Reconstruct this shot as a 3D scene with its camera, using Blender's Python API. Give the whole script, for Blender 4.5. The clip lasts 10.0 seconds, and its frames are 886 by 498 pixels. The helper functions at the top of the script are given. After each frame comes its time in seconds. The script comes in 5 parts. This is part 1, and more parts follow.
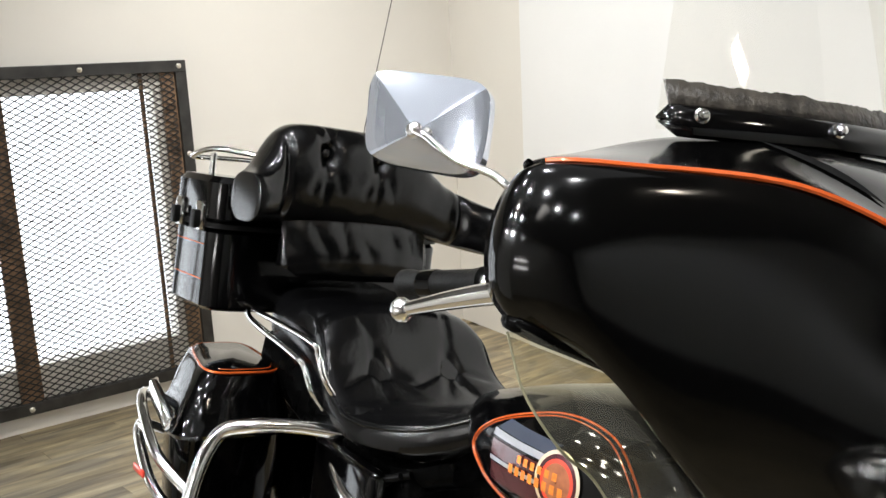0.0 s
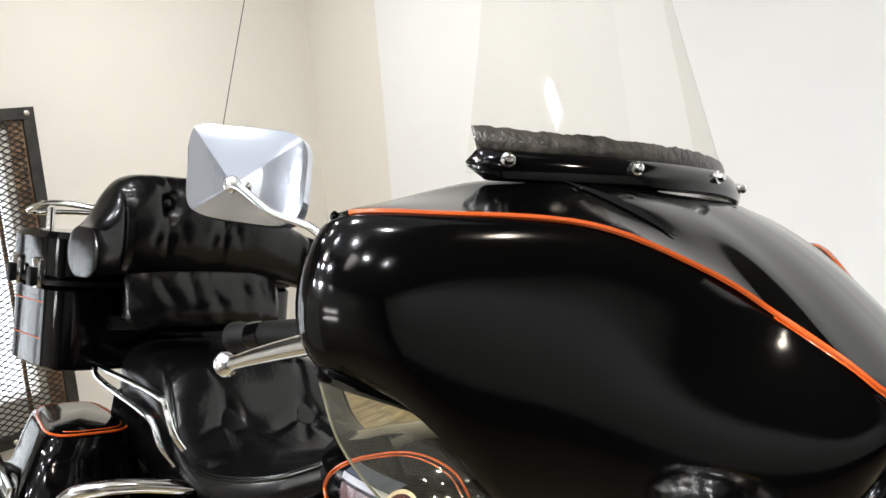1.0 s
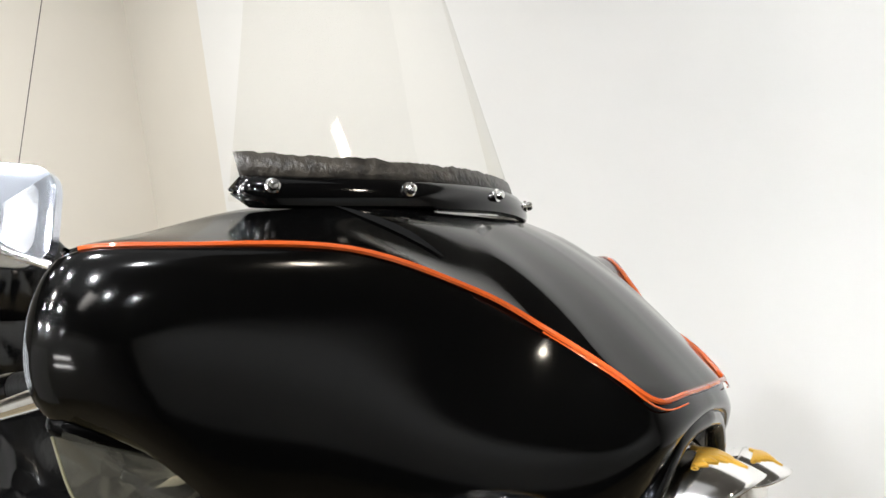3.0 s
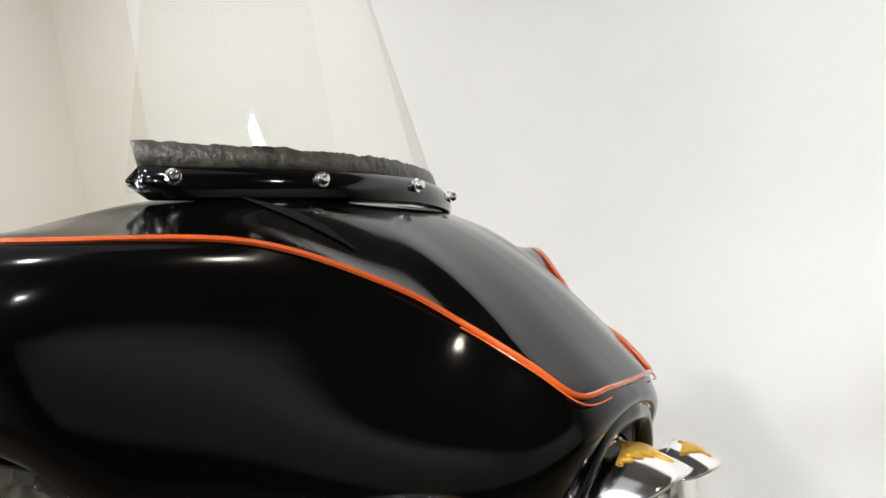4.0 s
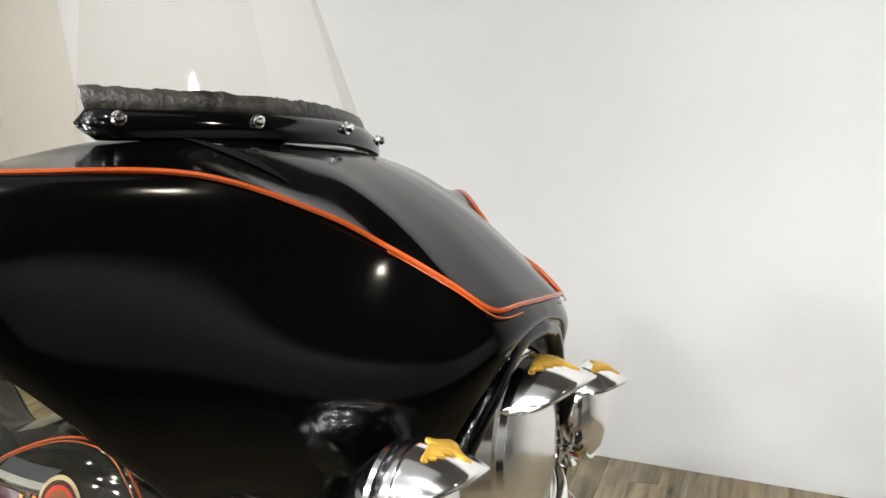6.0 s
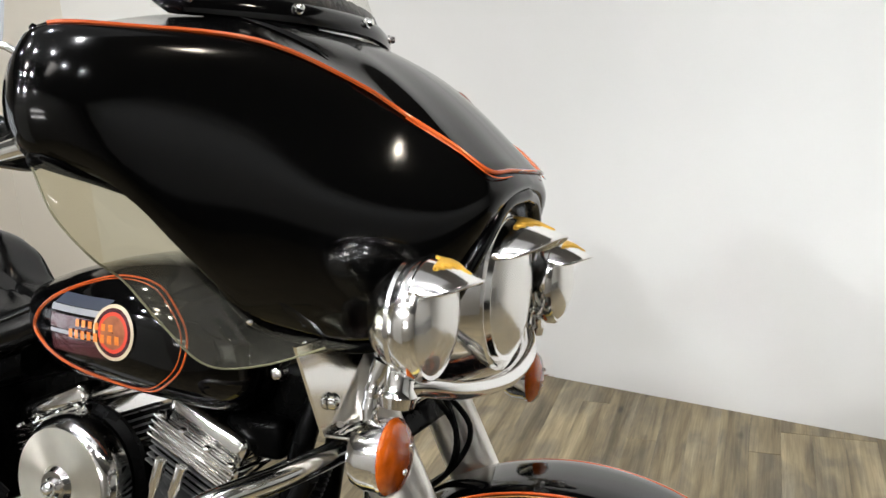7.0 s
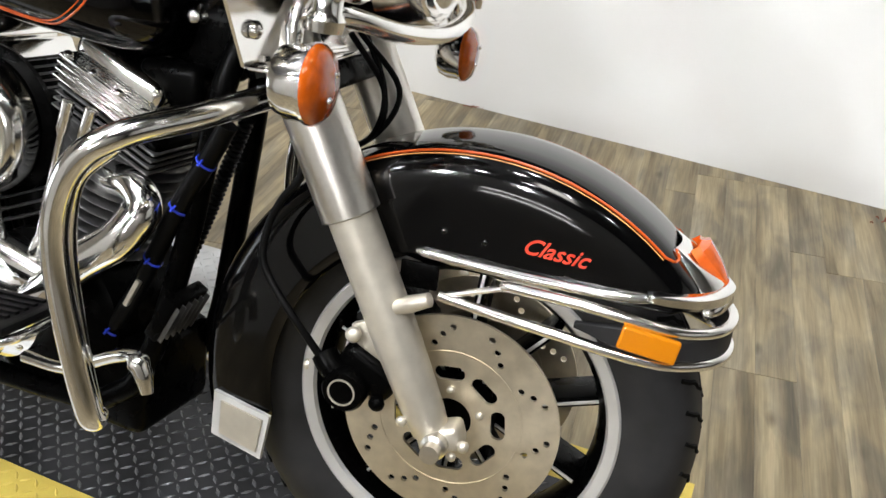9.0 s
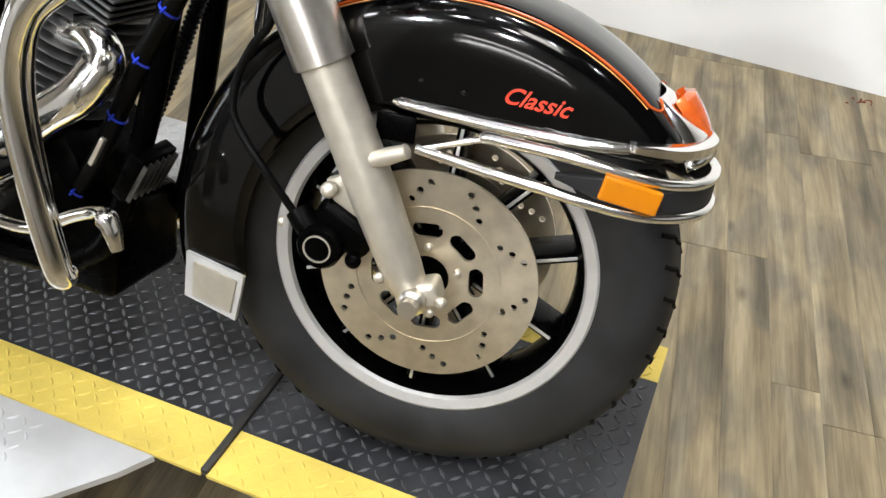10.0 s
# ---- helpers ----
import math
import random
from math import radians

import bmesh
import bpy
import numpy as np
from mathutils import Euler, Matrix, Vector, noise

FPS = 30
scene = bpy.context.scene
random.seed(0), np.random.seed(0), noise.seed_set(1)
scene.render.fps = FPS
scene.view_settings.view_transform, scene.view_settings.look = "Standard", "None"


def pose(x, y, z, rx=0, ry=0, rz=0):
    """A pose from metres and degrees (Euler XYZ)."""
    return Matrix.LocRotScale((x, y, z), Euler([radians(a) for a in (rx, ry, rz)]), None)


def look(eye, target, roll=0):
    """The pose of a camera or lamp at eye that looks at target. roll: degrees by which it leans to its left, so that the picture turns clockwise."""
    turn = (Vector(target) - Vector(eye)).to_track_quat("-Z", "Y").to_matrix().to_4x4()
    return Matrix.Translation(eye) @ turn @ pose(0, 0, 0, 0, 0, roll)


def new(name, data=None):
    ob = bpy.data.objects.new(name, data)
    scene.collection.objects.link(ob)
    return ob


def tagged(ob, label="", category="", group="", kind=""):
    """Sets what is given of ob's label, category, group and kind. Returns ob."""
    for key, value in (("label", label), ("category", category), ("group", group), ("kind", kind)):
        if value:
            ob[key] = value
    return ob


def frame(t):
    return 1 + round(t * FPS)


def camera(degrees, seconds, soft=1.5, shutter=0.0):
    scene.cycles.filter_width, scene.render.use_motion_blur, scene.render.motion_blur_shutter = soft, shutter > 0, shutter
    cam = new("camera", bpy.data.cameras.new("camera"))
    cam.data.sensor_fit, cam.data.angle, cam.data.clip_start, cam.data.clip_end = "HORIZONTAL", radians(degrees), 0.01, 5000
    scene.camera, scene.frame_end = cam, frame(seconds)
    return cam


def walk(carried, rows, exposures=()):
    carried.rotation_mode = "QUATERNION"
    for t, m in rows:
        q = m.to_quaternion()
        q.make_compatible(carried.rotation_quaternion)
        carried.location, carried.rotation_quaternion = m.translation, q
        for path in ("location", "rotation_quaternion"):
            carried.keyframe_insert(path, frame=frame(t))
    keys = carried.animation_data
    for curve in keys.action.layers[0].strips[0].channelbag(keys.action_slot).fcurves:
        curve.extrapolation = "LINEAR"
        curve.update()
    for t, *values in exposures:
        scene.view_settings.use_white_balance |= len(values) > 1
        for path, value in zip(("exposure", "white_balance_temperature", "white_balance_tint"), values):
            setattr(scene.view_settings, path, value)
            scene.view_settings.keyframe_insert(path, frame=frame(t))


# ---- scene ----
cam = camera(52.3, 10.0)
PATH = [
    (0, (0.135, -0.778, 1.778), (-1.443, 0.382, 1.375), -2.9),
    (0.5, (0.169, -0.758, 1.792), (-1.307, 0.546, 1.444), -4.6),
    (1, (0.184, -0.742, 1.792), (-1.23, 0.628, 1.441), -4.6),
    (1.5, (0.205, -0.72, 1.787), (-1.132, 0.728, 1.447), -4.6),
    (2, (0.223, -0.696, 1.782), (-1.039, 0.822, 1.462), -5.6),
    (2.5, (0.227, -0.684, 1.78), (-0.991, 0.871, 1.465), -5.8),
    (4, (0.227, -0.622, 1.766), (-0.848, 1.029, 1.423), -6.3),
    (4.5, (0.224, -0.601, 1.76), (-0.809, 1.073, 1.396), -5.7),
    (5, (0.233, -0.579, 1.752), (-0.787, 1.104, 1.393), -6.2),
    (5.2, (0.229, -0.574, 1.755), (-0.76, 1.12, 1.361), -6.8),
    (6.3, (0.308, -0.786, 1.748), (-0.629, 0.924, 1.303), -6.3),
    (6.5, (0.321, -0.848, 1.738), (-0.591, 0.876, 1.295), -5.9),
    (7, (0.339, -0.91, 1.711), (-0.542, 0.797, 1.155), -3.3),
    (7.5, (0.335, -0.915, 1.678), (-0.511, 0.766, 1.001), -1.4),
    (8, (0.328, -0.913, 1.649), (-0.472, 0.744, 0.866), 0.0),
    (8.5, (0.318, -0.915, 1.62), (-0.388, 0.709, 0.691), 1.2),
    (9, (0.335, -0.913, 1.576), (-0.315, 0.661, 0.527), 2.7),
    (9.5, (0.332, -0.923, 1.544), (-0.236, 0.602, 0.382), 3.9),
    (10, (0.333, -0.922, 1.517), (-0.199, 0.56, 0.284), 4.1),
]
walk(cam, [(t, look(eye, target, roll)) for t, eye, target, roll in PATH],
     [(0, 0.16), (2.5, 0.16), (4.0, 0.0), (4.8, -0.04), (6.5, -0.16), (8.0, -0.05), (10, 0.12)])

# ---- world and lights ----
world = bpy.data.worlds.new("world")
scene.world = world
world.use_nodes = True
world.node_tree.nodes["Background"].inputs[0].default_value = (0.9, 0.92, 1.0, 1)
world.node_tree.nodes["Background"].inputs[1].default_value = 0.01


def area_lamp(name, at, target, size, size_y, watts, colour):
    d = bpy.data.lights.new(name, "AREA")
    d.shape, d.size, d.size_y, d.energy, d.color = "RECTANGLE", size, size_y, watts, colour
    ob = new(name, d)
    ob.matrix_world = look(at, target)
    return ob


# ---- materials ----
def mat(name, colour, rough=0.5, metal=0.0, coat=0.0, noise_scale=0.0, vary=0.0, bump=0.0, bump_scale=0.0, rough_vary=0.0, spec=0.5):
    """Principled surface with two scales of variation in colour, gloss and relief."""
    m = bpy.data.materials.new(name)
    m.use_nodes = True
    nt = m.node_tree
    b = nt.nodes["Principled BSDF"]
    b.inputs["Base Color"].default_value = (*colour, 1)
    b.inputs["Roughness"].default_value = rough
    b.inputs["Metallic"].default_value = metal
    b.inputs["Coat Weight"].default_value = coat
    b.inputs["Coat Roughness"].default_value = 0.03
    b.inputs["Specular IOR Level"].default_value = spec
    tc = nt.nodes.new("ShaderNodeTexCoord")
    if vary or rough_vary:
        n = nt.nodes.new("ShaderNodeTexNoise")
        n.inputs["Scale"].default_value, n.inputs["Detail"].default_value = noise_scale or 6.0, 8
        nt.links.new(tc.outputs["Object"], n.inputs["Vector"])
        if vary:
            r = nt.nodes.new("ShaderNodeValToRGB")
            r.color_ramp.elements[0].position, r.color_ramp.elements[1].position = 0.3, 0.7
            r.color_ramp.elements[0].color = (*[c * (1 - vary) for c in colour], 1)
            r.color_ramp.elements[1].color = (*[min(1, c * (1 + vary)) for c in colour], 1)
            nt.links.new(n.outputs["Fac"], r.inputs["Fac"])
            nt.links.new(r.outputs["Color"], b.inputs["Base Color"])
        if rough_vary:
            q = nt.nodes.new("ShaderNodeMapRange")
            q.inputs["To Min"].default_value, q.inputs["To Max"].default_value = max(0.0, rough - rough_vary), rough + rough_vary
            nt.links.new(n.outputs["Fac"], q.inputs["Value"])
            nt.links.new(q.outputs["Result"], b.inputs["Roughness"])
    if bump:
        n2 = nt.nodes.new("ShaderNodeTexNoise")
        n2.inputs["Scale"].default_value, n2.inputs["Detail"].default_value = bump_scale or 80.0, 6
        nt.links.new(tc.outputs["Object"], n2.inputs["Vector"])
        bp = nt.nodes.new("ShaderNodeBump")
        bp.inputs["Strength"].default_value, bp.inputs["Distance"].default_value = bump, 0.01
        nt.links.new(n2.outputs["Fac"], bp.inputs["Height"])
        nt.links.new(bp.outputs["Normal"], b.inputs["Normal"])
    return m


def clear(name, colour, rough=0.02, skin=0.5, base=0.05, haze=0.0):
    """Thin clear sheet: mostly see-through, with a slight tint and a gloss that grows at grazing angles."""
    m = bpy.data.materials.new(name)
    m.use_nodes = True
    nt = m.node_tree
    nt.nodes.remove(nt.nodes["Principled BSDF"])
    t = nt.nodes.new("ShaderNodeBsdfTransparent")
    t.inputs["Color"].default_value = (*colour, 1)
    g = nt.nodes.new("ShaderNodeBsdfGlossy")
    g.inputs["Roughness"].default_value = rough
    lw = nt.nodes.new("ShaderNodeLayerWeight")
    lw.inputs["Blend"].default_value = 0.5
    pw = nt.nodes.new("ShaderNodeMath")
    pw.operation = "POWER"
    pw.inputs[1].default_value = 5.0
    ma = nt.nodes.new("ShaderNodeMath")
    ma.operation = "MULTIPLY_ADD"
    ma.inputs[1].default_value, ma.inputs[2].default_value = skin, base
    mx = nt.nodes.new("ShaderNodeMixShader")
    nt.links.new(lw.outputs["Facing"], pw.inputs[0])
    nt.links.new(pw.outputs[0], ma.inputs[0])
    nt.links.new(ma.outputs[0], mx.inputs[0])
    nt.links.new(t.outputs[0], mx.inputs[1])
    nt.links.new(g.outputs[0], mx.inputs[2])
    last = mx
    if haze:                                   # fine scratches scatter a little light
        df = nt.nodes.new("ShaderNodeBsdfDiffuse")
        df.inputs["Color"].default_value = (0.75, 0.72, 0.60, 1)
        last = nt.nodes.new("ShaderNodeMixShader")
        last.inputs[0].default_value = haze
        nt.links.new(mx.outputs[0], last.inputs[1])
        nt.links.new(df.outputs[0], last.inputs[2])
    nt.links.new(last.outputs[0], nt.nodes["Material Output"].inputs["Surface"])
    return m


def glow(name, colour, strength):
    m = bpy.data.materials.new(name)
    m.use_nodes = True
    nt = m.node_tree
    nt.nodes.remove(nt.nodes["Principled BSDF"])
    e = nt.nodes.new("ShaderNodeEmission")
    e.inputs["Color"].default_value, e.inputs["Strength"].default_value = (*colour, 1), strength
    nt.links.new(e.outputs[0], nt.nodes["Material Output"].inputs["Surface"])
    return m


BLACK = mat("black_paint", (0.0008, 0.0008, 0.0009), 0.085, rough_vary=0.03, noise_scale=9, spec=0.40)
DUSTY_BLACK = mat("dusty_black_paint", (0.0008, 0.0008, 0.0008), 0.105, rough_vary=0.04, noise_scale=7, spec=0.40, bump=0.004, bump_scale=30)
BLACK_SOFT = mat("satin_black", (0.0010, 0.0010, 0.0010), 0.28, noise_scale=30, rough_vary=0.10, spec=0.035)
PLASTIC = mat("black_plastic", (0.003, 0.003, 0.003), 0.42, bump=0.10, bump_scale=300, spec=0.16)
RUBBER = mat("tyre_rubber", (0.016, 0.016, 0.017), 0.55, noise_scale=14, vary=0.45, rough_vary=0.1, bump=0.05, bump_scale=500, spec=0.25)
HOSE = mat("black_hose", (0.0022, 0.0022, 0.0023), 0.40, noise_scale=14, rough_vary=0.1, bump=0.05, bump_scale=500, spec=0.10)
LEATHER = mat("black_leather", (0.0022, 0.0022, 0.0024), 0.22, noise_scale=9, rough_vary=0.07, bump=0.05, bump_scale=110, spec=0.42)
CHROME = mat("chrome", (0.95, 0.94, 0.92), 0.12, metal=1.0, noise_scale=14, rough_vary=0.03)
STEEL = mat("brushed_steel", (0.78, 0.75, 0.70), 0.30, metal=1.0, noise_scale=160, vary=0.04, rough_vary=0.03)
ALU = mat("cast_aluminium", (0.64, 0.60, 0.52), 0.42, metal=0.75, noise_scale=40, vary=0.08, rough_vary=0.08, bump=0.05, bump_scale=400)
RIM = mat("machined_rim", (0.68, 0.68, 0.68), 0.42, metal=0.7, noise_scale=30, vary=0.05, rough_vary=0.06)
DISC = mat("disc_steel", (0.70, 0.63, 0.50), 0.34, metal=0.9, noise_scale=50, vary=0.1, rough_vary=0.08)
ORANGE = mat("orange_pinstripe", (0.46, 0.076, 0.012), 0.25, coat=0.5)
RED = mat("red_lettering", (0.62, 0.05, 0.025), 0.3, coat=0.5)
CREAM = mat("cream_paint", (0.52, 0.44, 0.30), 0.3, coat=0.5)
MAROON = mat("maroon_paint", (0.055, 0.010, 0.014), 0.25, coat=0.6)
SILVER = mat("silver_paint", (0.28, 0.28, 0.30), 0.35, metal=0.1, coat=0.5)
AMBER = mat("amber_lens", (0.40, 0.070, 0.003), 0.12, coat=0.6, noise_scale=90, vary=0.2)
AMBER2 = mat("amber_reflector", (0.50, 0.165, 0.002), 0.15, coat=0.6, bump=0.12, bump_scale=260)
REDAMBER = mat("red_orange_lens", (0.60, 0.10, 0.012), 0.12, coat=0.6, noise_scale=30, vary=0.25)
HEART = mat("badge_heart_paint", (0.30, 0.10, 0.045), 0.3, coat=0.5, noise_scale=60, vary=0.3)
GOLD = mat("gold_plate", (0.82, 0.48, 0.07), 0.3, metal=0.55)
GLASS_LENS = mat("lamp_glass", (0.86, 0.84, 0.79), 0.16, metal=0.8, coat=0.5, bump=0.03, bump_scale=60)
WINDSHIELD = clear("windshield_acrylic", (0.965, 0.96, 0.93), 0.04)
SMOKE = clear("smoked_acrylic", (0.76, 0.73, 0.58), 0.03, haze=0.04)
TAPE = mat("torn_tape_film", (0.030, 0.026, 0.021), 0.35, noise_scale=70, vary=0.9, bump=0.3, bump_scale=140)
SMOKE_RIM = mat("acrylic_edge", (0.17, 0.16, 0.10), 0.3)
# near-black that stands for the shade inside tread grooves and vent slots
GROOVE = mat("recess_shade_black", (0.0015, 0.0015, 0.0015), 0.8, spec=0.1)
CREAM_STRIPE = mat("gold_pinstripe", (0.75, 0.33, 0.10), 0.3, coat=0.6)
SILVER_FLAT = mat("pale_silver_plastic", (0.50, 0.50, 0.49), 0.4, noise_scale=20, vary=0.06)
SILVER_BLUE = mat("pale_blue_paint", (0.035, 0.042, 0.062), 0.3, coat=0.5)
FIN = mat("fin_edge_metal", (0.16, 0.16, 0.16), 0.35, metal=0.8, noise_scale=40, vary=0.2)
SPUN = mat("spun_metal", (0.84, 0.80, 0.70), 0.30, metal=1.0, noise_scale=30, vary=0.05, rough_vary=0.04)


def turned(m, amount):
    """Gives a metal the fine circular lines of the lathe."""
    nt = m.node_tree
    b = nt.nodes["Principled BSDF"]
    b.inputs["Anisotropic"].default_value = amount
    t = nt.nodes.new("ShaderNodeTangent")
    t.direction_type, t.axis = "RADIAL", "Y"
    nt.links.new(t.outputs[0], b.inputs["Tangent"])


turned(SPUN, 0.85)
turned(DISC, 0.5)
MIRROR_BACK = mat("polished_mirror_back", (0.74, 0.79, 0.89), 0.10, metal=0.88, coat=0.6, noise_scale=10, rough_vary=0.03)
BLUE = mat("blue_zip_tie", (0.02, 0.05, 0.6), 0.4)
DARKSTEEL = mat("dark_iron", (0.05, 0.048, 0.045), 0.45, metal=0.6, noise_scale=12, vary=0.3, rough_vary=0.1)


# ---- mesh helpers ----
def part(name, bm, material, parent=None, label="", smooth=True, m=None):
    """Links a bmesh as one mesh object under a thing or a part."""
    if m is not None:
        bmesh.ops.transform(bm, matrix=m, verts=bm.verts)
    bmesh.ops.recalc_face_normals(bm, faces=bm.faces)
    me = bpy.data.meshes.new(name)
    bm.to_mesh(me)
    bm.free()
    me.materials.append(material)
    if smooth:
        me.shade_smooth()
        me.set_sharp_from_angle(angle=radians(38))
    ob = new(name, me)
    ob.parent = parent
    if label:
        ob["label"] = label
    return ob


def spline(pts, per=8, closed=False):
    """Smooth run of points through the given ones."""
    p = [Vector(q) for q in pts]
    n = len(p)
    out = []
    for i in range(n if closed else n - 1):
        a, b = p[i], p[(i + 1) % n]
        o = p[(i - 1) % n] if closed or i > 0 else a * 2 - b
        c = p[(i + 2) % n] if closed or i + 2 < n else b * 2 - a
        for k in range(per):
            s = k / per
            out.append(0.5 * (2 * a + (b - o) * s + (2 * o - 5 * a + 4 * b - c) * s * s + (3 * a - o - 3 * b + c) * s ** 3))
    if not closed:
        out.append(p[-1])
    return out


def tube_into(bm, pts, r, sides=12, closed=False, cap=True):
    """Round bar along points; r is a radius or one radius for each point."""
    n = len(pts)
    rr = r if isinstance(r, (list, tuple)) else [r] * n
    pts = [Vector(q) for q in pts]
    up = None
    rings = []
    for i in range(n):
        a = pts[(i - 1) % n] if closed or i > 0 else pts[i]
        b = pts[(i + 1) % n] if closed or i < n - 1 else pts[i]
        d = (b - a).normalized()
        if up is None:
            up = d.orthogonal().normalized()
        up = (up - d * up.dot(d)).normalized()
        side = d.cross(up)
        rings.append([bm.verts.new(pts[i] + (up * math.cos(k * math.tau / sides) + side * math.sin(k * math.tau / sides)) * rr[i]) for k in range(sides)])
    for i in range(n if closed else n - 1):
        a, b = rings[i], rings[(i + 1) % n]
        for k in range(sides):
            bm.faces.new((a[k], a[(k + 1) % sides], b[(k + 1) % sides], b[k]))
    if cap and not closed:
        bm.faces.new(list(reversed(rings[0])))
        bm.faces.new(rings[-1])
    return bm


def tube(pts, r, sides=12, closed=False, per=0):
    if per:
        pts = spline(pts, per, closed)
    return tube_into(bmesh.new(), pts, r, sides, closed)


def lathe_into(bm, prof, steps=48, m=None, closed=False):
    """Turns (radius, along) pairs round the local z axis."""
    rings = []
    for r, z in prof:
        rings.append([bm.verts.new((r * math.cos(k * math.tau / steps), r * math.sin(k * math.tau / steps), z)) for k in range(steps)])
    n = len(prof)
    for i in range(n if closed else n - 1):
        a, b = rings[i], rings[(i + 1) % n]
        for k in range(steps):
            bm.faces.new((a[k], a[(k + 1) % steps], b[(k + 1) % steps], b[k]))
    if not closed:
        if prof[0][0] > 1e-5:
            bm.faces.new(list(reversed(rings[0])))
        if prof[-1][0] > 1e-5:
            bm.faces.new(rings[-1])
    vs = [v for ring in rings for v in ring]
    if m is not None:
        bmesh.ops.transform(bm, matrix=m, verts=vs)
    bmesh.ops.remove_doubles(bm, verts=vs, dist=1e-6)
    return bm


def lathe(prof, steps=48, m=None, closed=False):
    return lathe_into(bmesh.new(), prof, steps, m, closed)


def along(a, b):
    """Pose whose z axis runs from a towards b, standing at a."""
    d = Vector(b) - Vector(a)
    return Matrix.Translation(a) @ d.to_track_quat("Z", "Y").to_matrix().to_4x4()


def grid_into(bm, rows, closed_u=False, cap=False):
    vs = [[bm.verts.new(p) for p in row] for row in rows]
    w = len(vs[0])
    for i in range(len(vs) - 1):
        for k in range(w if closed_u else w - 1):
            bm.faces.new((vs[i][k], vs[i][(k + 1) % w], vs[i + 1][(k + 1) % w], vs[i + 1][k]))
    if cap and closed_u:
        bm.faces.new(list(reversed(vs[0])))
        bm.faces.new(vs[-1])
    return vs


def grid(rows, closed_u=False, cap=False):
    bm = bmesh.new()
    grid_into(bm, rows, closed_u, cap)
    return bm


def box_into(bm, size, m=None, bevel=0.0, segments=2):
    got = bmesh.ops.create_cube(bm, size=1.0, matrix=Matrix.Diagonal((*size, 1)))
    vs = got["verts"]
    if bevel:
        es = list({e for v in vs for e in v.link_edges})
        got = bmesh.ops.bevel(bm, geom=es, offset=bevel, segments=segments, affect="EDGES", profile=0.5)
        vs = got["verts"]
    if m is not None:
        bmesh.ops.transform(bm, matrix=m, verts=list(vs))
    return vs


def box(size, m=None, bevel=0.0, segments=2):
    bm = bmesh.new()
    box_into(bm, size, None, bevel, segments)
    if m is not None:
        bmesh.ops.transform(bm, matrix=m, verts=bm.verts)
    return bm


def thicken(ob, t, offset=-1.0):
    s = ob.modifiers.new("thickness", "SOLIDIFY")
    s.thickness, s.offset = t, offset
    return ob


def plate(outline, holes, t, steps=0):
    """Flat plate in the local xy plane with real holes, t thick."""
    bm = bmesh.new()
    es = []
    for loop in [outline] + holes:
        vs = [bm.verts.new((x, y, 0)) for x, y in loop]
        for i in range(len(vs)):
            es.append(bm.edges.new((vs[i], vs[(i + 1) % len(vs)])))
    bmesh.ops.triangle_fill(bm, edges=es, use_beauty=True)
    got = bmesh.ops.extrude_face_region(bm, geom=list(bm.faces))
    bmesh.ops.translate(bm, verts=[v for v in got["geom"] if isinstance(v, bmesh.types.BMVert)], vec=(0, 0, t))
    return bm


def circle(r, n=48, cx=0.0, cy=0.0):
    return [(cx + r * math.cos(i * math.tau / n), cy + r * math.sin(i * math.tau / n)) for i in range(n)]


def text_mesh(body, size, depth=0.001, shear=0.0, bold=0.0):
    """Built-in font as a bmesh in the local xy plane."""
    c = bpy.data.curves.new("lettering", "FONT")
    c.body, c.size, c.extrude, c.shear, c.offset = body, size, depth, shear, bold
    c.align_x = "CENTER"
    ob = bpy.data.objects.new("lettering", c)
    me = bpy.data.meshes.new_from_object(ob)
    bm = bmesh.new()
    bm.from_mesh(me)
    bpy.data.objects.remove(ob)
    bpy.data.curves.remove(c)
    bpy.data.meshes.remove(me)
    return bm


# ---- the room ----
def plaster(name, colour):
    return mat(name, colour, 0.85, noise_scale=1.2, vary=0.03, bump=0.06, bump_scale=60)


WALL = plaster("white_wall_paint", (0.80, 0.80, 0.79))
WINDOW_LIGHT = glow("daylit_frosted_pane", (0.90, 0.95, 1.0), 2.6)
# pane out of view, glow boosted for its reflection in the luggage box
REFLECTED_PANE = glow("boosted_frosted_pane", (0.90, 0.95, 1.0), 6.0)
WALL_L = plaster("warm_wall_paint", (0.74, 0.71, 0.65))
DARKWALL = plaster("dark_wall_paint", (0.035, 0.035, 0.036))
GREYWALL = plaster("pale_grey_wall_paint", (0.55, 0.53, 0.50))
CEIL = plaster("ceiling_paint", (0.10, 0.095, 0.09))


def slab(name, a, b, material, label, category="wall", bevel=0.0):
    """Upright or lying slab between two opposite corners."""
    a, b = Vector(a), Vector(b)
    ob = part(name, box(tuple(abs(b[i] - a[i]) for i in range(3)), Matrix.Translation((a + b) / 2), bevel), material, smooth=False)
    return tagged(ob, label, category, kind="structure")


# back wall: its foot runs slightly askew to the lift
SKEW = radians(-5.1)
BACK = Matrix.Translation((-1.016, 2.621, 0)) @ Matrix.Rotation(SKEW, 4, "Z")


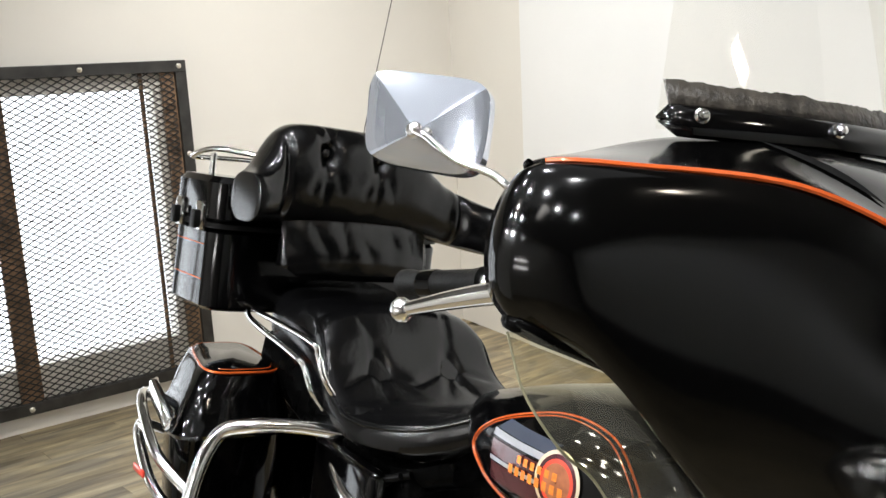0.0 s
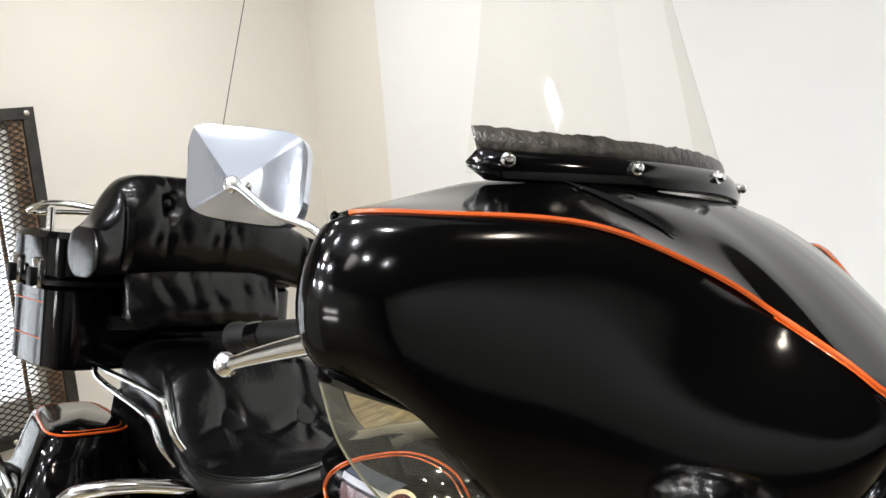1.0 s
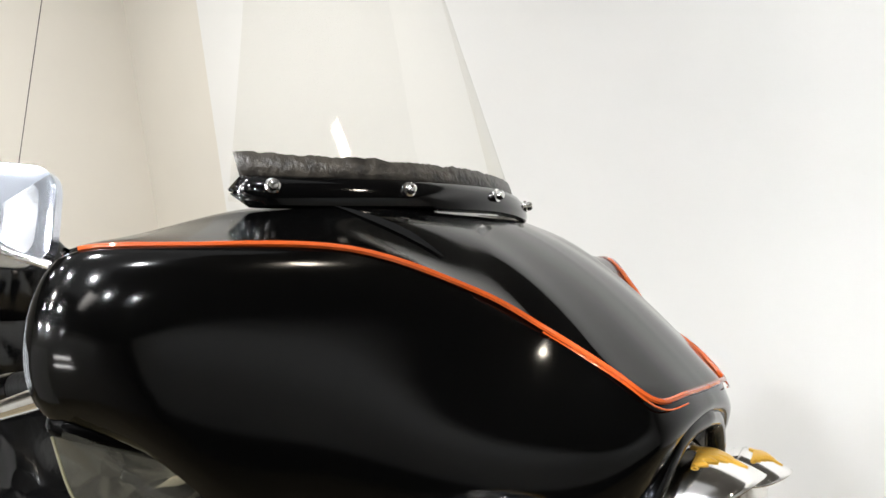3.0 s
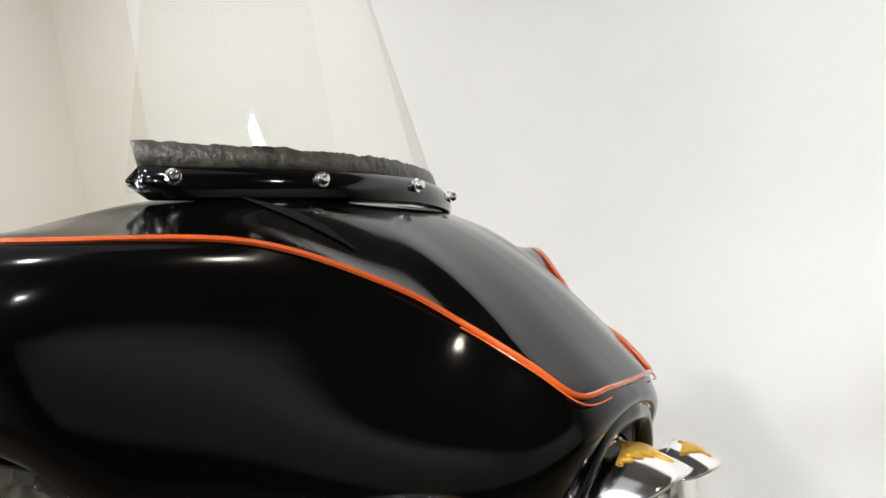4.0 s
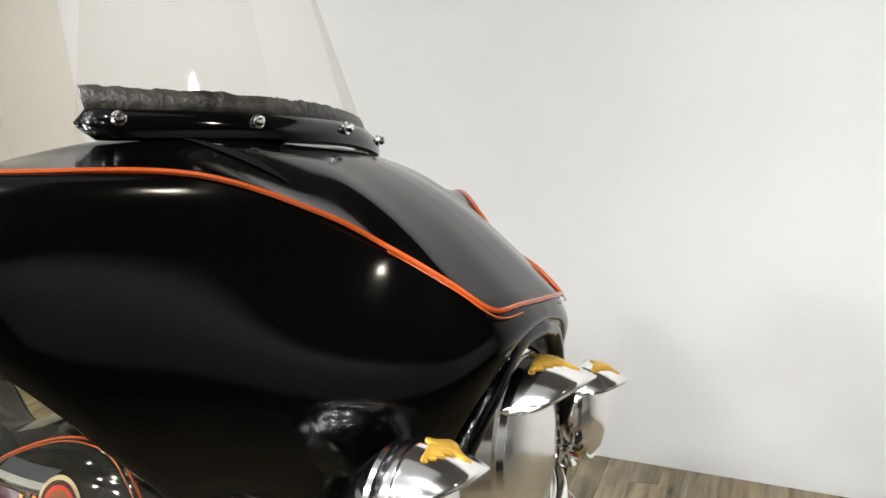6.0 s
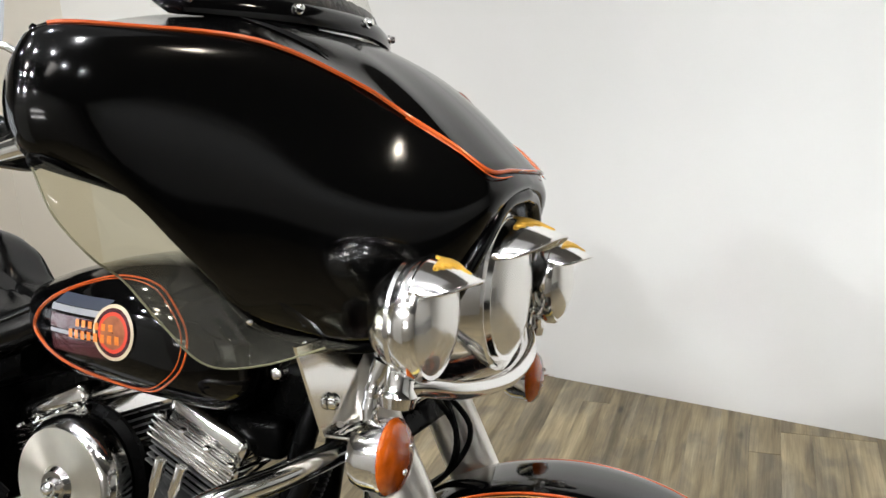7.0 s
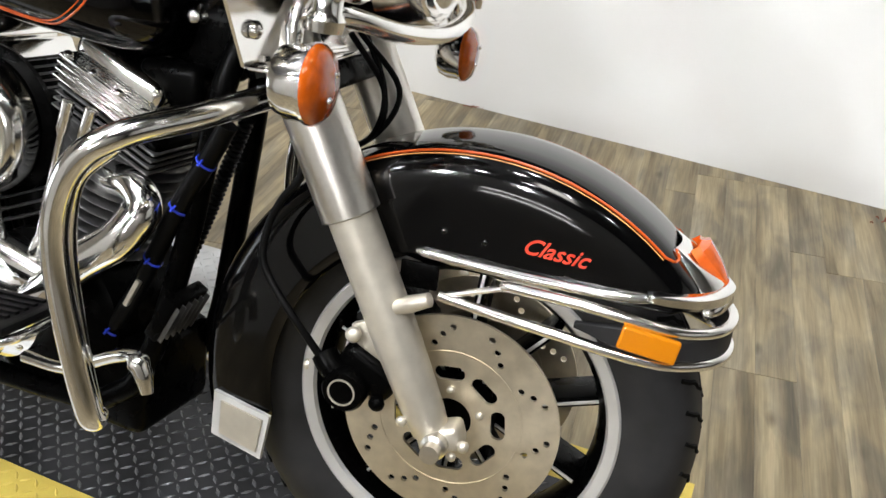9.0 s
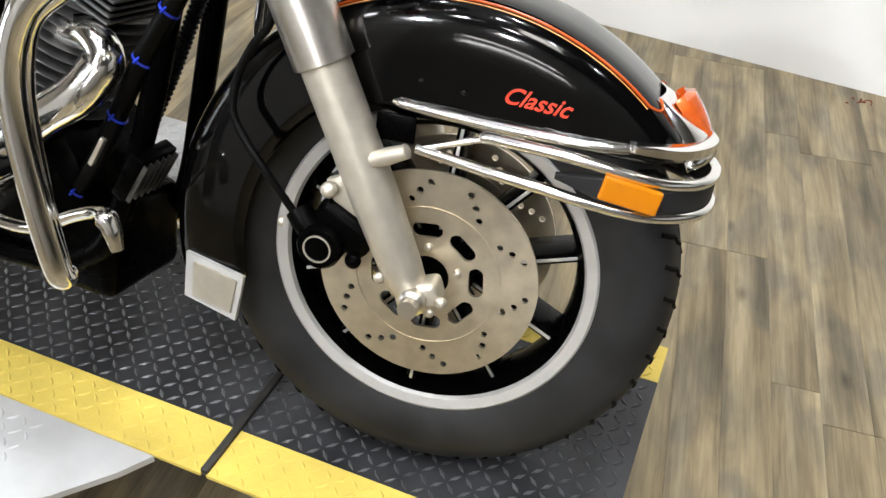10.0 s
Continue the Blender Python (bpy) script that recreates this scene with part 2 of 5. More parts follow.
def wall_back():
    ob = part("wall_back", box((9.0, 0.15, 3.6), Matrix.Translation((1.52, 0.083, 1.8))), WALL, smooth=False)
    ob.matrix_world = BACK
    tagged(ob, "smooth white painted wall behind the motorcycle lift", "wall", kind="structure")
    ob = part("wall_panel", box((1.0, 0.15, 3.6), Matrix.Translation((-3.4875, 0.088, 1.8))), WALL_L, smooth=False)
    ob.matrix_world = BACK
    tagged(ob, "warm beige painted wall strip in the room corner", "wall", kind="structure")


wall_back()
WIN = (-0.92, 0.93, 0.34, 1.72)      # window opening in the west wall: y from, to, z from, to
for k, (y0, y1, z0, z1) in enumerate(((-4.0, -3.02, 0, 3.6), (-3.02, -1.05, 0, WIN[2]), (-3.02, -1.05, WIN[3], 3.6), (-1.05, WIN[0], 0, 3.6), (WIN[1], 3.2, 0, 3.6), (WIN[0], WIN[1], 0, WIN[2]), (WIN[0], WIN[1], WIN[3], 3.6))):
    slab("wall_west_%d" % (k + 1), (-4.92, y0, z0), (-4.76, y1, z1), WALL_L, "warm beige painted wall round the screened window")
pane = slab("window_1", (-4.90, WIN[0], WIN[2]), (-4.885, WIN[1], WIN[3]), WINDOW_LIGHT, "bright white frosted window pane", "window")
slab("window_2", (-4.90, -3.02, WIN[2]), (-4.885, -1.05, WIN[3]), REFLECTED_PANE, "bright white frosted window pane", "window")
slab("wall_south", (-4.92, -4.15, 0), (6.2, -4.0, 3.6), GREYWALL, "pale grey painted wall of the showroom")
# never in view: bright partition added behind the camera
slab("partition", (-3.4, -3.3, 0), (-0.7, -3.2, 2.3), WALL, "unseen white partition added across the showroom", "partition")
slab("wall_east", (6.05, -4.0, 0), (6.2, 3.2, 3.6), DARKWALL, "dark painted end wall of the showroom")
# both end panels are unseen, added to shape the reflection on the fairing flank
slab("dark_reflection_panel", (4.38, -2.7, 0), (4.46, 2.0, 0.85), DARKWALL, "unseen low dark panel added to bound the fairing's reflection", "partition")
slab("partition", (4.7, -2.7, 0), (4.8, 2.0, 3.40), WALL, "unseen white panel added as a reflection for the fairing flank", "partition")
slab("ceiling", (-4.92, -4.15, 3.6), (6.2, 3.4, 3.75), CEIL, "dark open showroom ceiling", "ceiling")


def plank_material():
    m = bpy.data.materials.new("weathered_planks")
    m.use_nodes = True
    nt = m.node_tree
    b = nt.nodes["Principled BSDF"]
    b.inputs["Roughness"].default_value = 0.5
    tc = nt.nodes.new("ShaderNodeTexCoord")
    oi = nt.nodes.new("ShaderNodeObjectInfo")
    gm = nt.nodes.new("ShaderNodeNewGeometry")
    mp = nt.nodes.new("ShaderNodeMapping")
    mp.inputs["Scale"].default_value = (11, 0.9, 1)
    ad = nt.nodes.new("ShaderNodeVectorMath")
    mu = nt.nodes.new("ShaderNodeMath")
    mu.operation = "MULTIPLY_ADD"
    mu.inputs[1].default_value = 37.0
    sm = nt.nodes.new("ShaderNodeMath")
    nt.links.new(oi.outputs["Random"], sm.inputs[0])
    nt.links.new(gm.outputs["Random Per Island"], sm.inputs[1])
    nt.links.new(sm.outputs[0], mu.inputs[0])
    nt.links.new(tc.outputs["Object"], ad.inputs[0])
    nt.links.new(mu.outputs[0], ad.inputs[1])
    nt.links.new(ad.outputs[0], mp.inputs["Vector"])
    n = nt.nodes.new("ShaderNodeTexNoise")
    n.inputs["Scale"].default_value, n.inputs["Detail"].default_value, n.inputs["Distortion"].default_value = 1.4, 10, 0.5
    nt.links.new(mp.outputs[0], n.inputs["Vector"])
    r = nt.nodes.new("ShaderNodeValToRGB")
    cr = r.color_ramp
    cr.elements[0].position, cr.elements[0].color = 0.28, (0.135, 0.108, 0.066, 1)
    cr.elements[1].position, cr.elements[1].color = 0.72, (0.47, 0.405, 0.28, 1)
    e = cr.elements.new(0.5)
    e.color = (0.31, 0.26, 0.172, 1)
    nt.links.new(n.outputs["Fac"], r.inputs["Fac"])
    mp2 = nt.nodes.new("ShaderNodeMapping")
    mp2.inputs["Scale"].default_value = (70, 3.0, 1)
    nt.links.new(ad.outputs[0], mp2.inputs["Vector"])
    n2 = nt.nodes.new("ShaderNodeTexNoise")
    n2.inputs["Scale"].default_value, n2.inputs["Detail"].default_value, n2.inputs["Distortion"].default_value = 1.5, 8, 0.8
    nt.links.new(mp2.outputs[0], n2.inputs["Vector"])
    g2 = nt.nodes.new("ShaderNodeMapRange")
    g2.inputs["From Min"].default_value, g2.inputs["From Max"].default_value = 0.36, 0.62
    g2.inputs["To Min"].default_value, g2.inputs["To Max"].default_value = 0.80, 1.05
    nt.links.new(n2.outputs["Fac"], g2.inputs["Value"])
    vo = nt.nodes.new("ShaderNodeTexVoronoi")
    vo.inputs["Scale"].default_value = 2.6
    mp3 = nt.nodes.new("ShaderNodeMapping")
    mp3.inputs["Scale"].default_value = (2.4, 1.0, 1)
    nt.links.new(ad.outputs[0], mp3.inputs["Vector"])
    nt.links.new(mp3.outputs[0], vo.inputs["Vector"])
    kn = nt.nodes.new("ShaderNodeMapRange")
    kn.inputs["From Min"].default_value, kn.inputs["From Max"].default_value = 0.02, 0.11
    kn.inputs["To Min"].default_value, kn.inputs["To Max"].default_value = 0.45, 1.0
    nt.links.new(vo.outputs["Distance"], kn.inputs["Value"])
    km = nt.nodes.new("ShaderNodeMath")
    km.operation = "MULTIPLY"
    nt.links.new(g2.outputs[0], km.inputs[0])
    nt.links.new(kn.outputs[0], km.inputs[1])
    mm = nt.nodes.new("ShaderNodeMix")
    mm.data_type, mm.blend_type = "RGBA", "MULTIPLY"
    mm.inputs[0].default_value = 1.0
    nt.links.new(r.outputs["Color"], mm.inputs[6])
    nt.links.new(km.outputs[0], mm.inputs[7])
    hs = nt.nodes.new("ShaderNodeHueSaturation")
    vr = nt.nodes.new("ShaderNodeMapRange")
    vr.inputs["From Max"].default_value = 2.0
    vr.inputs["To Min"].default_value, vr.inputs["To Max"].default_value = 0.86, 1.14
    nt.links.new(sm.outputs[0], vr.inputs["Value"])
    nt.links.new(vr.outputs[0], hs.inputs["Value"])
    nt.links.new(mm.outputs[2], hs.inputs["Color"])
    nt.links.new(hs.outputs["Color"], b.inputs["Base Color"])
    mp4 = nt.nodes.new("ShaderNodeMapping")
    mp4.inputs["Scale"].default_value = (5.5, 2.2, 1)
    nt.links.new(ad.outputs[0], mp4.inputs["Vector"])
    n4 = nt.nodes.new("ShaderNodeTexNoise")
    n4.inputs["Scale"].default_value, n4.inputs["Detail"].default_value, n4.inputs["Distortion"].default_value = 1.7, 5, 0.6
    nt.links.new(mp4.outputs[0], n4.inputs["Vector"])
    r4 = nt.nodes.new("ShaderNodeValToRGB")
    r4.color_ramp.elements[0].position, r4.color_ramp.elements[0].color = 0.36, (0.74, 0.74, 0.76, 1)
    r4.color_ramp.elements[1].position, r4.color_ramp.elements[1].color = 0.60, (1.16, 1.10, 0.98, 1)
    nt.links.new(n4.outputs["Fac"], r4.inputs["Fac"])
    m4 = nt.nodes.new("ShaderNodeMix")
    m4.data_type, m4.blend_type = "RGBA", "MULTIPLY"
    m4.inputs[0].default_value = 1.0
    nt.links.new(hs.outputs["Color"], m4.inputs[6])
    nt.links.new(r4.outputs["Color"], m4.inputs[7])
    nt.links.new(m4.outputs[2], b.inputs["Base Color"])
    bp = nt.nodes.new("ShaderNodeBump")
    bp.inputs["Strength"].default_value, bp.inputs["Distance"].default_value = 0.25, 0.004
    nt.links.new(n.outputs["Fac"], bp.inputs["Height"])
    nt.links.new(bp.outputs["Normal"], b.inputs["Normal"])
    return m


PLANK = plank_material()
GROUT = mat("plank_underlay", (0.09, 0.07, 0.045), 0.9, noise_scale=5, vary=0.2)
floor = slab("floor", (-4.9, -4.1, -0.12), (6.1, 3.3, -0.012), GROUT, "weathered grey-brown wood plank floor", "floor")


# ---- lift ----
DECK = 0.4286


def diamond_plate(name, x0, x1, y0, y1, z, material, parent, label, pitch=0.0215):
    """Tread plate: a sheet with small raised lozenges, turned by turns."""
    bm = box((x1 - x0, y1 - y0, 0.006), Matrix.Translation(((x0 + x1) / 2, (y0 + y1) / 2, z - 0.003)))
    if material is TREAD:
        raised = bmesh.new()
        lozenges_into(raised, x0, x1, y0, y1, z, pitch)
        part("tread_pattern", raised, TREAD_WORN, parent, "worn raised lozenges of the tread plate", smooth=False)["kind"] = "stuff"
    else:
        lozenges_into(bm, x0, x1, y0, y1, z, pitch)
    return part(name, bm, material, parent, label, smooth=False)


def diamond_lozenges(name, x0, x1, y0, y1, z, material, parent):
    bm = bmesh.new()
    lozenges_into(bm, x0, x1, y0, y1, z, 0.0215)
    return part(name, bm, material, parent, smooth=False)


def lozenges_into(bm, x0, x1, y0, y1, z, pitch):
    nx, ny = int((x1 - x0) / pitch), int((y1 - y0) / pitch)
    L, w, h = 0.0112, 0.0034, 0.0022
    for i in range(nx):
        for j in range(ny):
            cx, cy = x0 + (i + 0.5) * pitch, y0 + (j + 0.5) * pitch
            a = radians(45 if (i + j) % 2 else -45)
            c, s = math.cos(a), math.sin(a)
            ring = []
            for u, v, q in ((-L, 0, 0), (0, -w, 0), (L, 0, 0), (0, w, 0)):
                ring.append(bm.verts.new((cx + u * c - v * s, cy + u * s + v * c, z)))
            top = [bm.verts.new((cx + u * c, cy + u * s, z + h)) for u in (-L * 0.55, L * 0.55)]
            bm.faces.new((ring[0], ring[1], top[0]))
            bm.faces.new((ring[1], ring[2], top[1]))
            bm.faces.new((ring[2], ring[3], top[1]))
            bm.faces.new((ring[3], ring[0], top[0]))
            bm.faces.new((ring[1], top[1], top[0]))
            bm.faces.new((ring[3], top[0], top[1]))


TREAD = mat("black_tread_plate", (0.052, 0.054, 0.060), 0.36, metal=0.4, noise_scale=7, vary=0.5, rough_vary=0.12)
TREAD_WORN = mat("worn_tread_metal", (0.125, 0.130, 0.140), 0.30, metal=0.6, noise_scale=5, vary=0.6, rough_vary=0.1)
YELLOW = mat("yellow_safety_paint", (0.80, 0.62, 0.13), 0.5, noise_scale=9, vary=0.12, bump=0.1, bump_scale=120)
GREYPLATE = mat("grey_tread_plate", (0.62, 0.63, 0.64), 0.38, metal=0.2, noise_scale=8, vary=0.15, rough_vary=0.1)


def lift():
    ob = new("motorcycle_lift")
    tagged(ob, "motorcycle lift table with black tread plate and yellow painted edges", "lift")
    part("deck_frame", box((2.58, 0.48, 0.05), Matrix.Translation((-1.02, 0.02, DECK - 0.032)), 0.004), DARKSTEEL, ob)
    diamond_plate("tread_plate", -0.245, 0.325, -0.168, 0.21, DECK, TREAD, ob, "black tread plate under the front wheel")
    diamond_plate("tread_plate", -2.30, -0.255, -0.168, 0.21, DECK, TREAD, ob, "worn black tread plate")
    diamond_plate("edge_strip", -0.245, 0.325, -0.262, -0.169, DECK, YELLOW, ob, "yellow painted edge")
    diamond_plate("edge_strip", -2.30, -0.255, -0.262, -0.169, DECK, YELLOW, ob, "yellow painted edge")
    diamond_plate("edge_strip", -0.245, 0.325, 0.211, 0.302, DECK, YELLOW, ob, "yellow painted edge")
    diamond_plate("edge_strip", -2.30, -0.255, 0.211, 0.302, DECK, YELLOW, ob, "yellow painted edge")
    bm = plate([(-2.30, -.263), (-.335, -.263), (-.364, -.31), (-.423, -.381), (-.50, -.445), (-.62, -.50), (-.80, -.53), (-2.30, -.53)], [], .012)
    bmesh.ops.translate(bm, verts=bm.verts, vec=(0, 0, DECK - .014))
    part("side_plate", bm, GREYPLATE, ob, "worn grey tread plate wing", smooth=False)
    part("side_plate", box((1.95, .26, .012), Matrix.Translation((-1.325, .435, DECK - .008)), .002), GREYPLATE, ob, "worn grey tread plate wing", smooth=False)
    diamond_lozenges("side_tread", -2.28, -.36, .31, .56, DECK - .002, GREYPLATE, ob)
    diamond_lozenges("side_tread", -2.28, -.50, -.43, -.275, DECK - .002, GREYPLATE, ob)
    part("joint_bar", box((0.013, 0.55, 0.012), Matrix.Translation((-0.25, 0.015, DECK + 0.001)), 0.003), DARKSTEEL, ob)
    for y in (-0.16, 0.2):
        for x0, x1 in ((-2.2, -0.78), (-0.78, -2.2)):
            part("scissor_arm", box((1.45, 0.03, 0.06), Matrix.Translation(((x0 + x1) / 2, y + (0.035 if x0 > x1 else 0), 0.2)) @ Matrix.Rotation(radians(11 if x0 < x1 else -11), 4, "Y"), 0.004), DARKSTEEL, ob)
    part("base_frame", box((1.55, 0.46, 0.05), Matrix.Translation((-1.48, 0.02, 0.026)), 0.004), DARKSTEEL, ob)
    return ob


lift()


# ---- mesh screen on the west wall ----
WOOD = mat("brown_stained_wood", (0.21, 0.125, 0.068), 0.6, noise_scale=14, vary=0.6, bump=0.2, bump_scale=60)


def mesh_screen(shift):
    """One of a row: steel frame bolted to the wall, timber behind its edge, and expanded metal."""
    ob = new("mesh_screen")
    tagged(ob, "black steel framed expanded metal screen over a bright window", "screen", "screens over the windows")
    x, y0, y1, z0, z1 = -4.757, -0.98 + shift, 1.11 + shift, 0.10, 1.865
    d, w = 0.05, 0.062

    def bar(name, a, b, material, label=""):
        return part(name, box(tuple(abs(b[i] - a[i]) for i in range(3)), Matrix.Translation([(a[i] + b[i]) / 2 for i in range(3)]), 0.003), material, ob, label, smooth=False)

    bar("frame_bar", (x, y0, z1 - w), (x + d, y1, z1), DARKSTEEL)
    bar("frame_bar", (x, y0, z0), (x + d, y1, z0 + w), DARKSTEEL)
    bar("frame_bar", (x, y1 - w, z0 + w), (x + d, y1, z1 - w), DARKSTEEL)
    bar("frame_bar", (x, y0, z0 + w), (x + d, y0 + w, z1 - w), DARKSTEEL)
    bar("timber_stud", (x, y1 - w - 0.075, z0 + w), (x + 0.03, y1 - w, z1 - w), WOOD, "brown stained timber edge")
    bar("timber_stud", (x, 0.06 + shift, z0 + w), (x + 0.03, 0.17 + shift, z1 - w), WOOD, "brown stained timber post")
    bar("timber_lath", (x, 0.855 + shift, z0 + w), (x + 0.02, 0.875 + shift, z1 - w), WOOD, "narrow brown timber lath")
    for y, z in ((1.07, z1 - 0.03), (0.55, z1 - 0.03), (0.05, z1 - 0.03), (1.08, 1.36), (1.08, 0.75), (0.75, z0 + 0.03), (0.1, z0 + 0.03)):
        c = V3((x + d, y + shift, z))
        part("frame_bolt", lathe([(0.014, 0), (0.014, 0.004), (0.008, 0.009), (0, 0.010)], 12, along(c, c + V3((1, 0, 0)))), ALU, ob)
    verts, faces = [], []
    px, pz, t = 0.060, 0.0166, 0.0036
    ya, yb, za, zb = y0 + w * 0.6, y1 - w * 0.6, z0 + w * 0.6, z1 - w * 0.6
    xs = x + 0.036
    nz, ny = int((zb - za) / pz), int((yb - ya) / px)
    for j in range(nz):
        for i in range(ny * 2):
            up = (i + j) % 2
            p = (ya + i * px / 2, za + (j + (0 if up else 1)) * pz)
            q = (ya + (i + 1) * px / 2, za + (j + (1 if up else 0)) * pz)
            k = len(verts)
            for (y, z) in (p, q):
                verts += [(xs, y, z - t), (xs, y, z + t), (xs + 0.004, y, z + t), (xs + 0.004, y, z - t)]
            faces += [(k, k + 4, k + 5, k + 1), (k + 1, k + 5, k + 6, k + 2), (k + 2, k + 6, k + 7, k + 3), (k + 3, k + 7, k + 4, k)]
    me = bpy.data.meshes.new("expanded_metal")
    me.from_pydata(verts, [], faces)
    me.materials.append(DARKSTEEL)
    net = new("expanded_metal", me)
    net.parent = ob
    return ob


V3 = Vector
for shift in (0.0, -2.10):
    mesh_screen(shift)


# ---- floor planks ----
LAY = Matrix.Translation((-1.016, 2.649, 0)) @ Matrix.Rotation(radians(7), 4, "Z")


def planks():
    rng = random.Random(11)
    w, L = 0.112, 1.22
    shapes = {}
    near, joined = 0, bmesh.new()
    for i in range(-46, 56):
        off = rng.choice((0.0, 0.31, 0.62, 0.9)) + rng.choice((0, 0.1))
        for j in range(-8, 3):
            x0, y0 = i * w, j * L + off - 0.02
            y1 = y0 + L - 0.002
            c = LAY @ Vector((x0 + w / 2, (y0 + y1) / 2, 0))
            if not (-4.95 < c.x < 6.15 and -4.5 < c.y < 3.5):
                continue
            m = LAY @ Matrix.Translation((x0 + w / 2, (y0 + y1) / 2, -0.006))
            if -1.6 < c.x < 2.3 and c.y > -1.2 and near < 290:
                key = round(y1 - y0, 3)
                if key not in shapes:
                    bm = box((w - 0.0004, y1 - y0, 0.012), None, 0.0006, 1)
                    me = bpy.data.meshes.new("plank")
                    bm.to_mesh(me)
                    bm.free()
                    me.materials.append(PLANK)
                    shapes[key] = me
                ob = new("plank", shapes[key])
                ob.parent = floor
                ob.matrix_basis = m
                near += 1
            else:
                box_into(joined, (w - 0.0004, y1 - y0, 0.012), m)
    far = part("plank_field", joined, PLANK, floor, smooth=False)
    far["kind"] = "stuff"


planks()


# ---- reddish scraps at the foot of the wall ----
SCRAP = mat("rusty_red_scrap", (0.22, 0.06, 0.03), 0.7, noise_scale=60, vary=0.4)


def scrap(x, y, turn, n):
    """Small heap of curled slivers."""
    rng = random.Random(n)
    bm = bmesh.new()
    for k in range(9):
        a, L = rng.uniform(0, math.tau), rng.uniform(.012, .035)
        c = Vector((rng.gauss(0, .022), rng.gauss(0, .012), .003))
        d = Vector((math.cos(a), math.sin(a) * .5, 0)) * L / 2
        tube_into(bm, [c - d, c + Vector((0, 0, rng.uniform(.002, .007))), c + d], .0022, 5)
    ob = part("scrap", bm, SCRAP)
    ob.matrix_basis = Matrix.Translation((x, y, 0)) @ Matrix.Rotation(turn, 4, "Z")
    tagged(ob, "small rusty red scrap lying on the plank floor", "debris", "scraps by the wall", "stuff")


scrap(-1.012, 2.626, 0.2, 1)
scrap(0.733, 2.383, 0.6, 2)
# ---- motorcycle ----
BODY = Matrix.Translation((-0.0067, -0.0209, 0.7431)) @ Matrix.Rotation(radians(-12.39), 4, "X")
FRONT = Matrix.Translation((0, 0, 0.7431)) @ Matrix.Rotation(radians(6.7), 4, "Z") @ Matrix.Rotation(radians(-12.39), 4, "X")
K = BODY.inverted() @ FRONT          # from the steered front end into the body
bike = new("motorcycle")
bike.matrix_world = BODY
tagged(bike, "black touring motorcycle with orange pinstripes and chrome on its lift", "motorcycle")


def fpart(name, bm, material, parent=bike, label="", smooth=True):
    """A part given in the frame of the steered front end."""
    return part(name, bm, material, parent, label, smooth, m=K)


U = K @ Matrix.Translation((-.25, 0, 0)) @ Matrix.Rotation(radians(-1.9), 4, "Z") @ Matrix.Translation((.25, 0, 0))


def upart(name, bm, material, parent=bike, label="", smooth=True):
    """A part of the fairing and its lamps, which sit slightly askew on the fork."""
    return part(name, bm, material, parent, label, smooth, m=U)


SIDE = Matrix.Rotation(radians(90), 4, "X")      # local z -> -y, for wheels and discs
CY = 0.002                                       # middle of the fairing
V = Vector


def mirror_y(p):
    return V((p[0], 2 * CY - p[1], p[2]))


def bolt(c, d, r, parent, material=None, put=fpart, name="bolt"):
    """Round-headed bolt at c, facing d."""
    c, d = V(c), V(d)
    return put(name, lathe([(r, 0), (r, r * .5), (r * .8, r * .8), (r * .4, r), (0, r * 1.05)], 14, along(c, c + d)), material or CHROME, parent)


# -- fairing: stations from the nose to the wing tip as (x, half width, z): windshield base, ridge, flank, lower edge
TOP = [(-.307, 0, .930), (-.310, .040, .930), (-.316, .075, .930), (-.327, .108, .930), (-.343, .145, .930), (-.375, .200, .929), (-.424, .262, .923), (-.440, .36, .898), (-.415, .450, .881), (-.435, .440, .868)]
RIDGE = [(-.064, 0, .753), (-.066, .060, .753), (-.078, .110, .752), (-.113, .132, .780), (-.165, .147, .813), (-.209, .197, .848), (-.274, .292, .883), (-.352, .405, .884), (-.398, .456, .880), (-.428, .452, .864)]
FLANK = [(-.054, 0, .737), (-.056, .066, .730), (-.072, .130, .711), (-.127, .186, .693), (-.182, .247, .713), (-.248, .322, .736), (-.306, .403, .764), (-.352, .472, .795), (-.400, .497, .805), (-.436, .476, .805)]
LOW = [(-.070, 0, .724), (-.077, .063, .711), (-.092, .116, .655), (-.128, .146, .583), (-.188, .195, .548), (-.264, .257, .570), (-.288, .309, .608), (-.324, .364, .704), (-.381, .470, .751), (-.415, .455, .752)]
PER = 7                                          # steps between two stations


def soft(a, b, x):
    k = min(1, max(0, (x - a) / (b - a)))
    return k * k * (3 - 2 * k)


